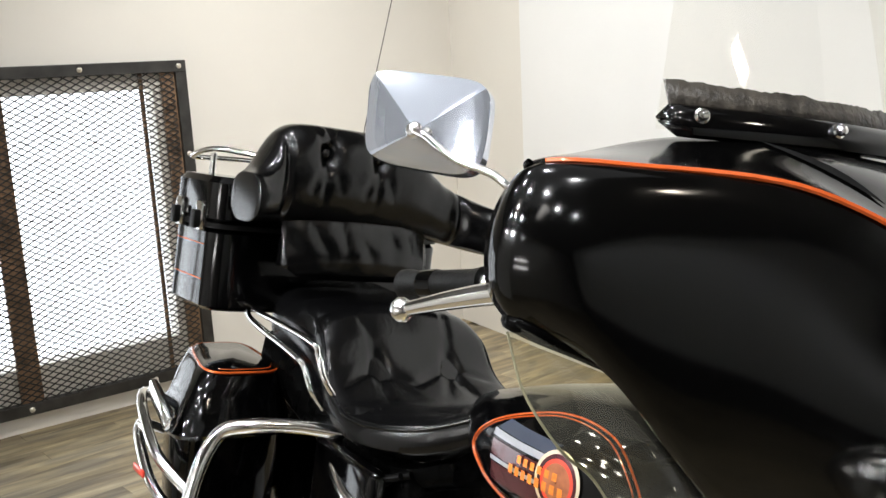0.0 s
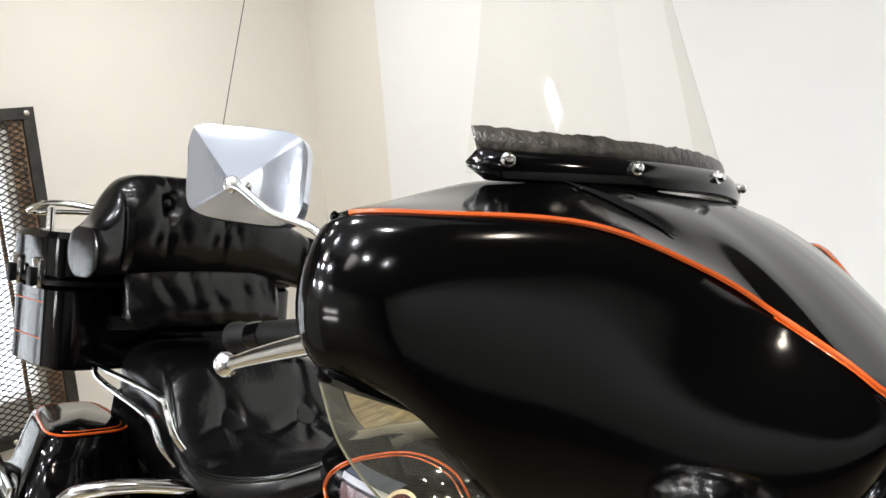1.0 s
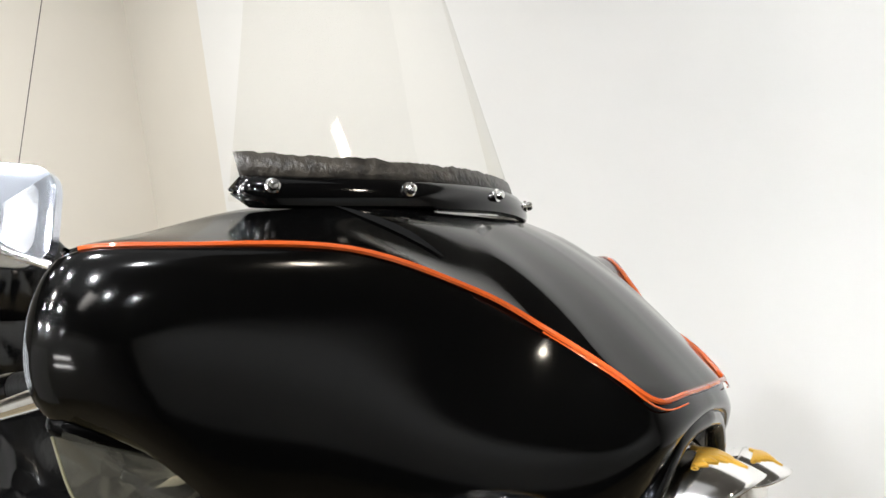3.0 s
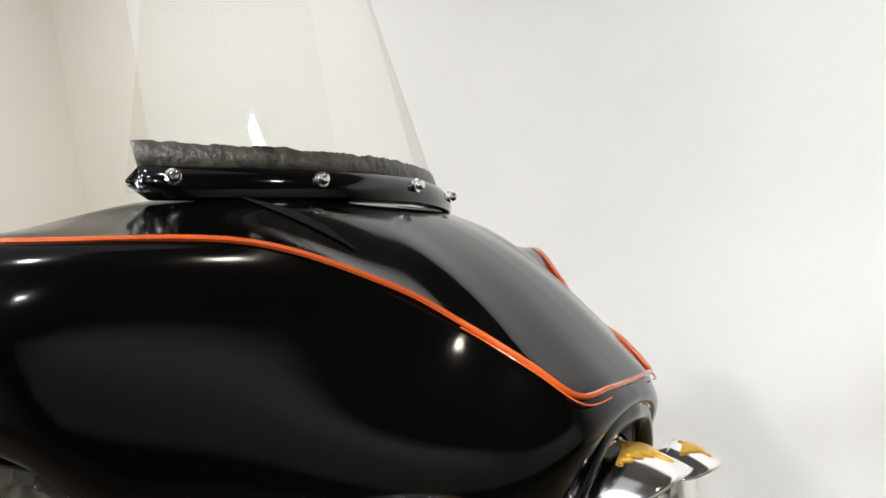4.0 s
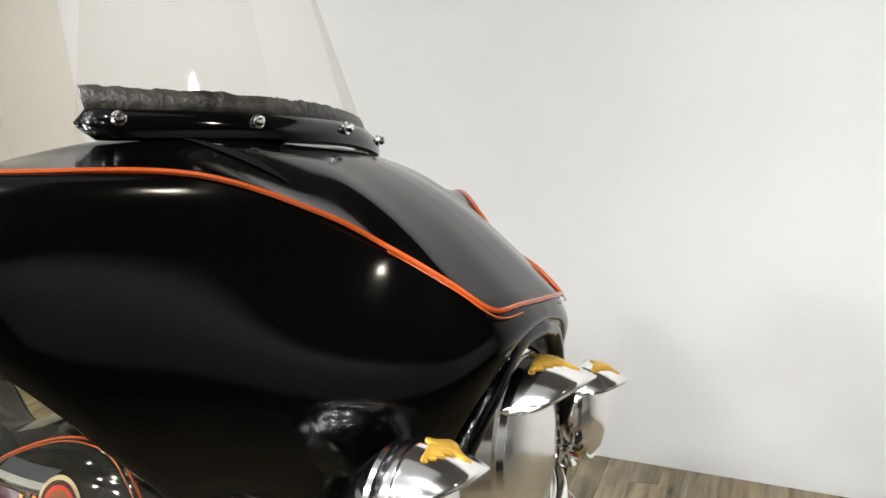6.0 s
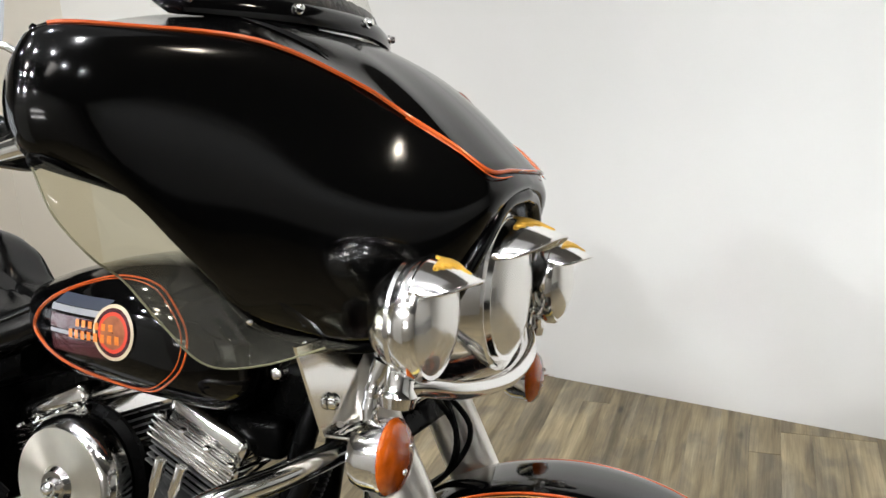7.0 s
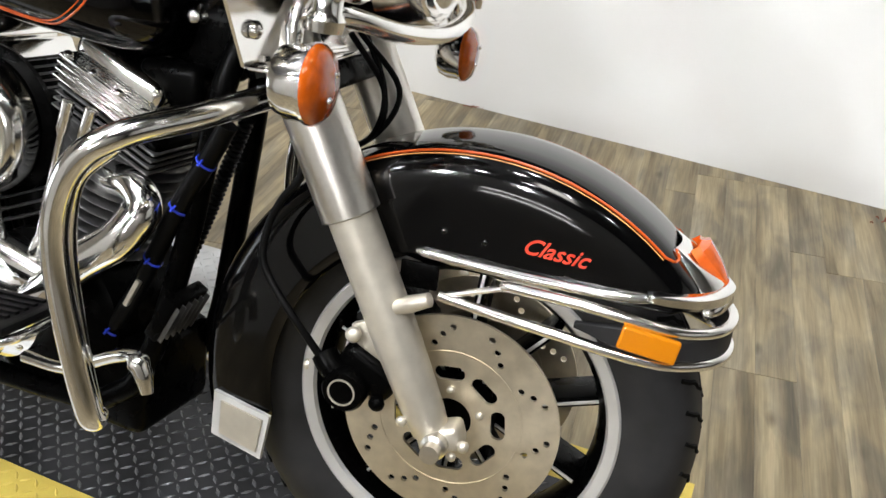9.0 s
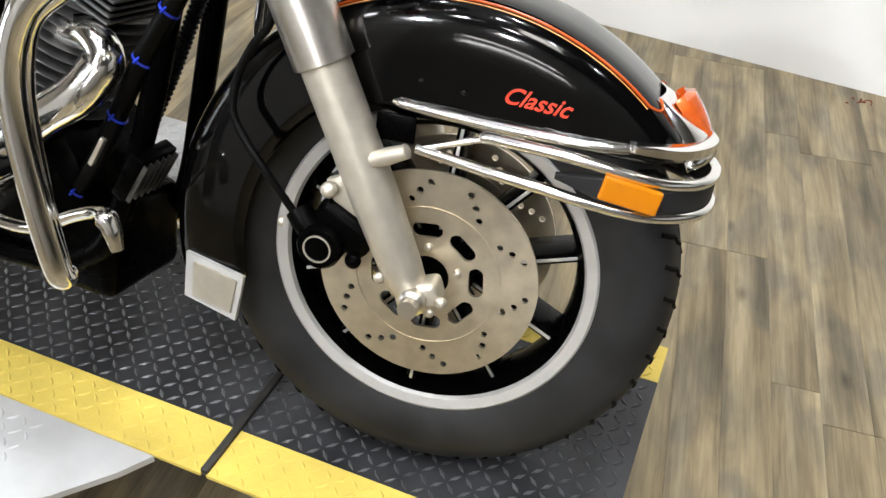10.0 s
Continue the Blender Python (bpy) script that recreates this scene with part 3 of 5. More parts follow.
def fairing():
    right = []
    for i, (t, r, f, l) in enumerate(zip(*[spline(c, PER) for c in (TOP, RIDGE, FLANK, LOW)])):
        k = i / PER
        wing = soft(4, 7, k)                                   # 0 on the cowl, 1 on the wing
        sec = []
        for j in range(16):                                    # cowl: hollow under the windshield, full above the stripe
            v = j / 16
            lift = (1 - wing) * .021 * math.sin(math.pi * v ** .85) - .008 * math.exp(-((k - 5.6) / .9) ** 2) * math.sin(math.pi * v) + wing * .004 * math.sin(math.pi * v)
            sec.append(t.lerp(r, v) + V((.57, 0, .82)) * lift)
        for j in range(8):                                     # rounded shoulder under the stripe
            v = j / 8
            q = math.pi / 2 * v
            arc = V((r.x + (f.x - r.x) * math.sin(q), r.y + (f.y - r.y) * math.sin(q), r.z + (f.z - r.z) * (1 - math.cos(q))))
            sec.append(r.lerp(f, v).lerp(arc, .05 + .95 * wing))
        for j in range(9):
            v = j / 8
            q = math.pi / 2 * v
            arc = V((f.x + (l.x - f.x) * (1 - math.cos(q)), f.y + (l.y - f.y) * (1 - math.cos(q)), f.z + (l.z - f.z) * math.sin(q)))
            sec.append(f.lerp(l, v).lerp(arc, .55 + .45 * wing))
        right.append([V((p.x, CY - p.y, p.z)) for p in sec])
    m = len(right)
    for turn in range(6):                                      # even out the skin between the edges and the stripe
        for c in [*range(2, 15), *range(17, len(right[0]) - 1)]:
            run = [row[c].copy() for row in right]
            for i in range(2, m - 2):
                right[i][c] = run[i] * .5 + (run[i - 1] + run[i + 1]) * .25
        for row in right:
            run = [p.copy() for p in row]
            for c in [*range(2, 15), *range(19, len(row) - 2)]:
                row[c] = run[c] * .5 + (run[c - 1] + run[c + 1]) * .25
    left = [[mirror_y(p) for p in row] for row in reversed(right[1:])]
    ob = upart("fairing", grid(left + right), DUSTY_BLACK, label="gloss black bat-wing fairing with orange pinstripe")
    thicken(ob, .005)
    ridge, low = spline(RIDGE, PER)[:8 * PER + 1], spline(LOW, PER)
    for s in (-1, 1):
        pts = [V((p.x + .002, CY + s * (p.y + .0015), p.z + .0005)) for p in ridge]
        upart("pinstripe", tube(pts, .0028, 6), ORANGE, ob, "orange pinstripe")
        pts = [V((p.x + .007, CY + s * (p.y + .002), p.z - .0065)) for p in ridge[8:30]]
        upart("pinstripe", tube(pts, .0009, 5), ORANGE, ob, "thin orange pinstripe")
        lip = [V((p.x - .003, CY + s * (p.y - .002), p.z)) for p in low[20:]]
        upart("edge_lip", tube(lip, .0085, 10), BLACK_SOFT, ob, "rolled black lower edge")
    arch = [V((p.x + .004, CY - p.y, p.z)) for p in reversed(low[:24])] + [V((p.x + .004, CY + p.y, p.z)) for p in low[1:24]]
    upart("headlight_arch", tube(arch, .011, 12), BLACK, ob, "rolled black arch over the headlight")
    for s in (-1, 1):
        rows = []
        for j in range(9):
            a = j / 8
            col = 1 + 10 * a
            k0 = int(col)
            w = .8 * math.sin(math.pi * (.05 + .9 * a)) * (.012 / .012)
            row = []
            for d in (-w, 0, w):
                i = 5 * PER + d - 1.2 * a
                i0, fi = int(i), i - int(i)
                p = right[i0][k0].lerp(right[i0 + 1][k0], fi).lerp(right[i0][k0 + 1].lerp(right[i0 + 1][k0 + 1], fi), col - k0)
                p = p + V((.001, 0, .0015))
                row.append(p if s < 0 else mirror_y(p))
            rows.append(row)
        # flat near-black sheet stands for the shaded opening
        upart("air_vent", grid(rows), GROOVE, ob, "dark air vent slot")
    rows = []
    for j in range(6):
        v = j / 5
        rows.append([V((-.34 - 1.0 * h * h - .16 * v ** .6, CY + h, .905 - .13 * v)) for h in [(-.25 + .50 * i / 16) for i in range(17)]])
    thicken(upart("inner_fairing", grid(rows), PLASTIC, ob, "black plastic instrument panel"), .01)
    return ob


fairing()


def shield_point(h, z, out=0.0):
    """Point of the windshield at half width h and height z."""
    return V((-.307 - 1.745 * h * h - .37 * (z - .95) + out, CY + h, z))


def windshield():
    rows = []
    for j in range(17):
        v = j / 16
        z = .93 + .43 * v
        w = (.268 - .25 * (z - .95)) * (1 - .10 * max(0, v - .75) ** 2 * 16)
        rows.append([shield_point(s * w, z - .05 * max(0, v - .8) * s * s * 5) for s in [i / 15 - 1 for i in range(31)]])
    ob = upart("windshield", grid(rows), WINDSHIELD, label="clear slightly yellowed acrylic windshield")
    ob.visible_shadow = False
    hs = [-.270 + .540 * i / 60 for i in range(61)]
    band = []
    for dz, o in ((-.020, .003), (-.017, .009), (-.010, .013), (.003, .013), (.010, .009), (.012, .002)):
        band.append([shield_point(h, .949 + (dz + .004) * math.sqrt(max(.0004, 1 - max(0, (abs(h) - .258) / .0121) ** 2)) - .004 - .02 * abs(h), o - .004 * max(0, (abs(h) - .256) / .014) ** 2) for h in hs])
    b = upart("windshield_trim", grid(band), BLACK, label="gloss black trim strip with chrome acorn bolts")
    # added black tube closes the gap and stands for the shaded hollow there
    upart("trim_gasket", tube([shield_point(h, .919 - .02 * abs(h), -.003) for h in hs if abs(h) < .238], .0085, 8), BLACK_SOFT, b, "black strip added for the dark hollow under the trim strip")
    thicken(b, .004)
    rng = random.Random(5)
    strip, lower = [], []
    e = 0.0
    for i in range(181):
        h = -.262 + .524 * i / 180
        e = e * .6 + rng.uniform(-.0011, .0011)
        lower.append(shield_point(h, .957 - .02 * abs(h), .0025))
        strip.append(shield_point(h, .978 - .006 * max(0, h / .26) + e, .0025))
    thicken(upart("torn_tape", grid([lower, [(a + c) / 2 for a, c in zip(lower, strip)], strip]), TAPE, ob, "torn smoky adhesive strip"), .0006)
    for h in (-.247, -.131, 0, .131, .247):
        c = shield_point(h, .950 - .02 * abs(h), .013)
        n = V((1, 3.2 * h, .1)).normalized()
        upart("acorn_bolt", lathe([(.0075, 0), (.0075, .003), (.0055, .004), (.0055, .007), (.004, .010), (0, .0115)], 16, along(c, c + n)), CHROME, b)
    return ob


windshield()


def deflector(s):
    """Smoky wing that hangs under the fairing's side."""
    lip = spline([(-.381, .480, .752), (-.324, .364, .704), (-.288, .309, .608), (-.264, .257, .570), (-.190, .215, .552)], 14)
    out = spline([(-.400, .475, .746), (-.380, .470, .702), (-.354, .450, .662), (-.348, .413, .636), (-.319, .390, .590), (-.289, .360, .548), (-.249, .318, .544), (-.199, .277, .560)], 8)
    rows = []
    for a, b in zip(lip, out):
        rows.append([V((p.x, CY + s * p.y, p.z)) for p in spline([a, a.lerp(b, .5) + V((.012, .006, 0)), b], 4)])
    ob = upart("wind_deflector", grid(rows), SMOKE, label="smoky yellowed acrylic wind deflector")
    ob.visible_shadow = False
    edge = [V((p.x, CY + s * p.y, p.z)) for p in out]
    upart("deflector_rim", tube(edge, .0011, 6), SMOKE_RIM, ob, "pale polished rim")
    for k in (19, 33, 47):
        p = lip[k]
        bolt((p.x + .004, CY + s * (p.y + .012), p.z - .004), (.3, s, 0), .0036, ob, put=upart)
    return ob


for side in (-1, 1):
    deflector(side)


# -- front wheel
def wheel():
    hub = lathe([(.0, -.062), (.028, -.062), (.034, -.07), (.05, -.068), (.058, -.05), (.04, -.03), (.04, .03), (.058, .05), (.05, .068), (0, .068)], 40, SIDE)
    w = fpart("front_wheel", hub, BLACK_SOFT, label="black cast wheel with a polished rim")
    for i in range(10):
        a = radians(14 + 36 * i)
        m = Matrix.Rotation(-a, 4, "Y") @ Matrix.Translation((.118, 0, 0)) @ Matrix.Rotation(radians(8 * (-1) ** i), 4, "Z")
        sp = fpart("spoke", box((.148, .070, .014), m, .004), BLACK_SOFT, w)
        fpart("spoke_edge", box((.140, .003, .0045), m @ Matrix.Translation((.002, -.0355, 0)), .001), RIM, w, "machined spoke edge")
    rim = lathe([(.2225, .046), (.2225, .053), (.2195, .055), (.206, .052), (.2025, .047), (.203, .044)], 96, SIDE, closed=True)
    lathe_into(rim, [(.2225, -.046), (.2225, -.053), (.2195, -.055), (.206, -.052), (.2025, -.047), (.203, -.044)], 96, SIDE, closed=True)
    fpart("rim", rim, RIM, w, "polished aluminium rim")
    fpart("rim_well", lathe([(.203, -.0465), (.192, -.03), (.187, 0), (.192, .03), (.203, .0465), (.218, .045), (.20, 0), (.218, -.045)], 96, SIDE, closed=True), BLACK_SOFT, w, "black painted rim well")
    prof = [(.214, -.045), (.2255, -.054), (.233, -.0595), (.235, -.0585), (.248, -.0635), (.266, -.0665), (.284, -.0655), (.297, -.060), (.300, -.0575), (.309, -.047), (.316, -.030), (.3205, -.010), (.3195, -.009), (.3195, -.006), (.321, -.005), (.321, .005), (.3195, .006), (.3195, .009), (.3205, .010), (.316, .030), (.309, .047), (.297, .060), (.284, .0655), (.266, .0665), (.248, .0635), (.2255, .054), (.214, .045)]
    ty = fpart("tyre", lathe(prof, 120, SIDE, closed=True), RUBBER, w, "black rubber touring tyre with a grooved tread")
    # groove shade is put on as near-black strips; the tyre is not cut
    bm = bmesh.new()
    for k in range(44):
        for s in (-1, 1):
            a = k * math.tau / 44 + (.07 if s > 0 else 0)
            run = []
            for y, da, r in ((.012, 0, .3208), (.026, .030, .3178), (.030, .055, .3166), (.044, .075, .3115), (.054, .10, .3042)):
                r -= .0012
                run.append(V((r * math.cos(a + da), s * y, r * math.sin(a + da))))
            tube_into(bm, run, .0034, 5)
    fpart("tread_groove", bm, GROOVE, ty, "near-black strips painted as the shade in the tread grooves")
    for y in (-.073, .078):
        holes = []
        for i in range(8):
            a = radians(5 + 45 * i)
            cx, cy = .066 * math.cos(a), .066 * math.sin(a)
            loop = []
            for k in range(20):
                b = k * math.tau / 20
                u, v = .0100 * math.cos(b), .0100 * math.sin(b) + (.0105 if math.sin(b) > 0 else -.0105)
                loop.append((cx + u * math.cos(a) - v * math.sin(a), cy + u * math.sin(a) + v * math.cos(a)))
            holes.append(loop)
        for g in range(10):
            for k in range(3):
                turn = 36 * g + 28 + (k - 1) * (6.5 if g % 2 else -6.5)
                rr = .109 + .0115 * k
                holes.append(circle(.0046, 12, rr * math.cos(radians(turn)), rr * math.sin(radians(turn))))
        bm = plate(circle(.1475, 96), [circle(.03, 32)] + holes, .005)
        bmesh.ops.transform(bm, matrix=Matrix.Translation((0, y, 0)) @ SIDE, verts=bm.verts)
        d = fpart("brake_disc", bm, DISC, w, "drilled and slotted steel brake disc", smooth=False)
        s = -1 if y < 0 else 1
        fpart("disc_rib", lathe([(.0965, 0), (.0965, .0016), (.0985, .0016), (.0985, 0)], 72, Matrix.Translation((0, y - .005, 0)) @ SIDE, closed=True), DISC, w)
        for i in range(5):
            a = radians(20 + 72 * i)
            bolt((.043 * math.cos(a), y + s * .005, .043 * math.sin(a)), (0, s, 0), .0055, w, ALU, name="disc_bolt")
    return w


wheel()


# -- fork
def fork():
    for s in (-1, 1):
        y = .118 * s
        a, b = V((-.011, y, -.002)), V((-.27, y, .535))
        L = (b - a).length
        m = along(a, b)
        f = fpart("fork_leg", lathe([(.0, -.004), (.018, -.004), (.0245, .004), (.027, .03), (.0285, .07), (.0305, .13), (.031, .33), (0, .33)], 36, m), ALU, label="brushed aluminium fork leg")
        fpart("fork_cover", lathe([(.033, .300), (.0375, .302), (.0375, L), (0, L)], 36, m), STEEL, f, "stainless steel fork cover")
        fpart("axle_clamp", box((.058, .040, .034), Matrix.Translation((.002, y, -.002)) @ Matrix.Rotation(radians(-20), 4, "Y"), .008, 3), ALU, f)
        fpart("axle_nut", lathe([(.0, -.01), (.017, -.01), (.017, .014), (.0125, .018), (.0125, .032), (0, .033)], 24, Matrix.Translation((.000, y + s * .018, -.004)) @ (SIDE if s < 0 else SIDE @ Matrix.Rotation(math.pi, 4, "X"))), STEEL, f)
        bolt((.035, y + s * .018, .0), (0, s, 0), .008, f, ALU)
        bolt((-.047, y + s * .02, .017), (0, s, 0), .007, f, ALU)
        bolt((.022, y + s * .018, -.018), (0, s, 0), .006, f, ALU)
        fpart("fender_lug", lathe([(.0, -.022), (.009, -.020), (.011, 0), (.009, .028), (0, .033)], 20, along((-.052, y + s * .018, .176), (-.01, y + s * .022, .197))), ALU, f)
        # caliper behind the leg
        cal = fpart("brake_caliper", box((.085, .060, .055), Matrix.Translation((-.105, s * .098, .062)) @ Matrix.Rotation(radians(28), 4, "Y"), .016, 4), BLACK_SOFT, label="black brake caliper")
        fpart("piston_cap", lathe([(.0, -.02), (.030, -.02), (.030, .012), (.026, .018), (0, .018)], 32, Matrix.Translation((-.128, s * .128, .041)) @ (SIDE if s < 0 else SIDE @ Matrix.Rotation(math.pi, 4, "X"))), BLACK_SOFT, cal)
        fpart("cap_ring", lathe([(.0165, .0), (.0165, .002), (.0185, .002), (.0185, 0)], 32, Matrix.Translation((-.128, s * .1462, .041)) @ (SIDE if s < 0 else SIDE @ Matrix.Rotation(math.pi, 4, "X")), closed=True), ALU, cal, "pale ring on the caliper")
        fpart("caliper_arm", tube([(-.165, s * .118, .075), (-.15, s * .125, .06), (-.13, s * .125, .045)], .018, 12, per=3), BLACK_SOFT, cal)
        fpart("caliper_bracket", box((.05, .012, .075), Matrix.Translation((-.095, s * .113, .10)) @ Matrix.Rotation(radians(-24), 4, "Y"), .004), ALU, cal)
        for x, z in ((-.124, .115), (-.086, .026)):
            bolt((x, s * .125, z), (0, s, 0), .0105, cal, ALU if z > .05 else BLACK_SOFT)
        bolt((-.181, s * .13, .061), (-1, s * .4, 0), .007, cal, ALU)
        if s < 0:
            fpart("brake_hose", tube([(-.168, -.13, .078), (-.203, -.135, .124), (-.236, -.13, .161), (-.254, -.125, .193), (-.250, -.12, .236), (-.233, -.12, .273), (-.209, -.12, .311), (-.215, -.12, .38)], .0052, 10, per=6), HOSE, cal, "black brake hose")
    fpart("fork_brace", box((.05, .24, .035), Matrix.Translation((-.215, 0, .415)) @ Matrix.Rotation(radians(-25), 4, "Y"), .008, 3), BLACK_SOFT, label="black lower triple clamp")
    fpart("steering_stem", lathe([(.024, 0), (.024, .22), (0, .22)], 20, along((-.29, 0, .40), (-.39, 0, .62))), BLACK_SOFT)
    for y0, y1, x in ((.02, .05, -.15), (-.01, .03, -.165), (.04, .02, -.16)):
        fpart("cable", tube([(-.20, y0, .47), (x, y1, .40), (-.17, y1, .34), (-.22, y0, .30)], .0042, 8, per=6), HOSE, label="black cable")


fork()


# -- front fender
def fender():
    rows = []
    for i in range(73):
        a = radians(36.5 + (192 - 36.5) * i / 72)
        low = .216 / max(.2, math.sin(a))
        t = min(1, max(0, (math.degrees(a) - 104) / 22))
        rb = min(low, .352) * (1 - t) + .252 * t if a > radians(90) else min(low, .352)
        k = min(1.0, (math.degrees(a) - 36.5) / 9 + .55)      # front end draws in
        sec = [(.367, 0), (.3668, .030), (.3650, .053), (.3605, .069), (.352, .080), (.338, .087), (.318, .0905), (.298, .092), (.27, .0925), (.24, .093)]
        pts = []
        for r, h in sec:
            r = max(r, rb)
            pts.append(V((r * math.cos(a), -h * k, r * math.sin(a))))
        pts.append(V((rb * math.cos(a), -.093 * k, rb * math.sin(a))))
        rows.append([V((p.x, -p.y, p.z)) for p in reversed(pts[1:])] + pts)
    bm = grid(rows)
    bmesh.ops.remove_doubles(bm, verts=bm.verts, dist=1e-5)
    ob = fpart("front_fender", bm, BLACK, label="gloss black front fender with orange pinstripe")
    thicken(ob, .003)
    for s in (-1, 1):
        for r, h, w, mtl in ((.3592, .0715, .0019, ORANGE), (.3563, .0757, .0007, CREAM_STRIPE)):
            pts = [V((r * math.cos(a), s * h, r * math.sin(a))) for a in [radians(49.5 + 70 * k / 50) for k in range(51)]]
            fpart("pinstripe", tube(pts, w, 6), mtl, ob, "orange pinstripe")
        fpart("trim_strip", tube([(-.062, s * .094, .231), (.0, s * .0955, .227), (.10, s * .0955, .224), (.20, s * .094, .224), (.262, s * .070, .228)], [.003] + [.0072] * 23 + [.006], 10, per=6), CHROME, ob, "chrome trim strip")
        for x, z in ((-.03, .262), (.022, .257)):
            bolt((x, s * .093, z), (0, s, 0), .004, ob, BLACK)
    for s in (-1, 1):
        hook = [V((r * math.cos(radians(a)), s * h, r * math.sin(radians(a)))) for a, r, h in ((49.5, .3592, .0715), (47.6, .363, .064), (47.4, .3668, .052), (48.6, .3685, .042))]
        fpart("pinstripe", tube(hook, .0019, 6, per=5), ORANGE, ob, "orange pinstripe")
    # two-rail bumper round the fender's nose
    def round_nose(half):
        return half + [(x, -y, z) for x, y, z in reversed(half[:-1])]
    upper = round_nose([(.055, -.110, .212), (.066, -.112, .214), (.152, -.114, .211), (.218, -.112, .203), (.268, -.098, .194), (.312, -.058, .190), (.328, 0, .190)])
    fpart("bumper_rail", tube(upper, .0072, 12, per=6), CHROME, ob, "chrome fender rail")
    lower = round_nose([(-.024, -.108, .183), (.057, -.112, .174), (.126, -.114, .167), (.194, -.114, .159), (.258, -.104, .153), (.312, -.062, .151), (.330, 0, .151)])
    fpart("bumper_rail", tube(lower, .0072, 12, per=6), CHROME, ob, "chrome fender rail")
    run = round_nose([(.145, -.113, .186), (.20, -.114, .181), (.258, -.104, .174), (.308, -.060, .171), (.325, 0, .171)])
    rows = []
    for p in spline(run, 5):
        d = V((p.x - .15, p.y, 0)).normalized()
        w = .25 + .75 * min(1, max(0, (p.x - .145) / .055))        # wedge towards the rear
        rows.append([p + V((0, 0, -.017 * w)), p + d * .006 + V((0, 0, -.012 * w)), p + d * .006 + V((0, 0, .012 * w)), p + V((0, 0, .017 * w))])
    thicken(fpart("rubber_insert", grid(rows), RUBBER, ob, "black rubber bumper insert"), .004)
    for s in (-1, 1):
        fpart("reflector", box((.070, .010, .030), Matrix.Translation((.233, s * .1165, .180)) @ Matrix.Rotation(-s * radians(7), 4, "Z") @ Matrix.Rotation(radians(9.5), 4, "Y"), .003), AMBER2, ob, "amber side reflector", smooth=False)
        fpart("rail_end", tube([(-.020, s * .108, .184), (.022, s * .110, .199), (.060, s * .112, .213)], .0042, 8, per=4), CHROME, ob)
        fpart("rail_bracket", box((.05, .006, .035), Matrix.Translation((-.055, s * .096, .20)), .003), BLACK_SOFT, ob)
    # lamp on the fender's tip: chrome housing over the nose with a shield-shaped lens
    def polar(a, r, y):
        return V((r * math.cos(radians(a)), y, r * math.sin(radians(a))))
    rows = []
    for j in range(13):
        v = j / 12
        a = 49 - 14.5 * v
        w = .043 + .020 * v
        up = math.sin(math.pi * min(1, .06 + v * 1.1) * .5) ** .6
        half = [polar(a, .3665 - .030 * (1 - v) * 0 - .012 * v, -w), polar(a - .3, .368 + .006 * up, -w * .82), polar(a - .6, .368 + .013 * up, -w * .58), polar(a - .8, .369 + .018 * up, -w * .3), polar(a - .9, .369 + .020 * up, 0)]
        rows.append(half + [V((p.x, -p.y, p.z)) for p in reversed(half[:-1])])
    tip = fpart("tip_housing", grid(rows), CHROME, ob, "chrome fender tip lamp housing")
    thicken(tip, .003)
    rows = []
    for j in range(11):
        v = j / 10
        a = 46.3 - 10.3 * v
        w = .004 + .030 * (1 - v ** 1.6) * min(1, .72 + v * 2)
        crown = .4005 - .010 * v * v - (.010 if j == 0 else 0)
        half = [polar(a, .377, -w), polar(a - .2, .389, -w * .92), polar(a - .3, crown - .003, -w * .6), polar(a - .4, crown, 0)]
        rows.append(half + [V((p.x, -p.y, p.z)) for p in reversed(half[:-1])])
    fpart("tip_lens", grid(rows), REDAMBER, ob, "amber and red fender tip lens")
    rows = []
    run = [(.222, -.0965, .229), (.252, -.090, .228), (.285, -.066, .225), (.308, -.035, .224), (.317, 0, .224), (.308, .035, .224), (.285, .066, .225), (.252, .090, .228), (.222, .0965, .229)]
    for k, p in enumerate(spline(run, 5)):
        h = .007 + .006 * math.sin(math.pi * k / 40)
        d = V((p.x - .15, p.y, 0)).normalized()
        rows.append([p + V((0, 0, -h)), p + d * .005 + V((0, 0, -h * .6)), p + d * .006 + V((0, 0, h * .4)), p - d * .003 + V((0, 0, h))])
    thicken(fpart("tip_band", grid(rows), CHROME, ob, "chrome band round the fender tip"), .003)
    # rear tip plate
    q = [(-.336, -.094, -.034), (-.246, -.104, -.049), (-.258, -.104, -.120), (-.340, -.094, -.104)]
    fr = [V(p) for p in q]
    c = sum(fr, V()) / 4
    pl = fpart("tip_plate", grid([spline([fr[0], fr[1]], 4), spline([fr[3], fr[2]], 4)]), SILVER_FLAT, ob, "pale silver mud flap plate", smooth=False)
    thicken(pl, .006)
    ins = [c + (p - c) * .74 + V((.003, -.004, 0)) for p in fr]
    thicken(fpart("plate_inset", grid([spline([ins[0], ins[1]], 2), spline([ins[3], ins[2]], 2)]), ALU, ob, smooth=False), .003)
    # script on both flanks
    for s in (-1, 1):
        bm = text_mesh("Classic", .0285, .0006, .45, .0004)
        m = Matrix.Translation((.106, s * .0938, .2515)) @ Matrix.Rotation(radians(4), 4, "Y") @ (Matrix.Rotation(radians(90), 4, "X") if s < 0 else Matrix.Rotation(math.pi, 4, "Z") @ Matrix.Rotation(radians(90), 4, "X"))
        bmesh.ops.transform(bm, matrix=m, verts=bm.verts)
        fpart("lettering", bm, RED, ob, "red script lettering reading Classic", smooth=False)
    return ob


fender()


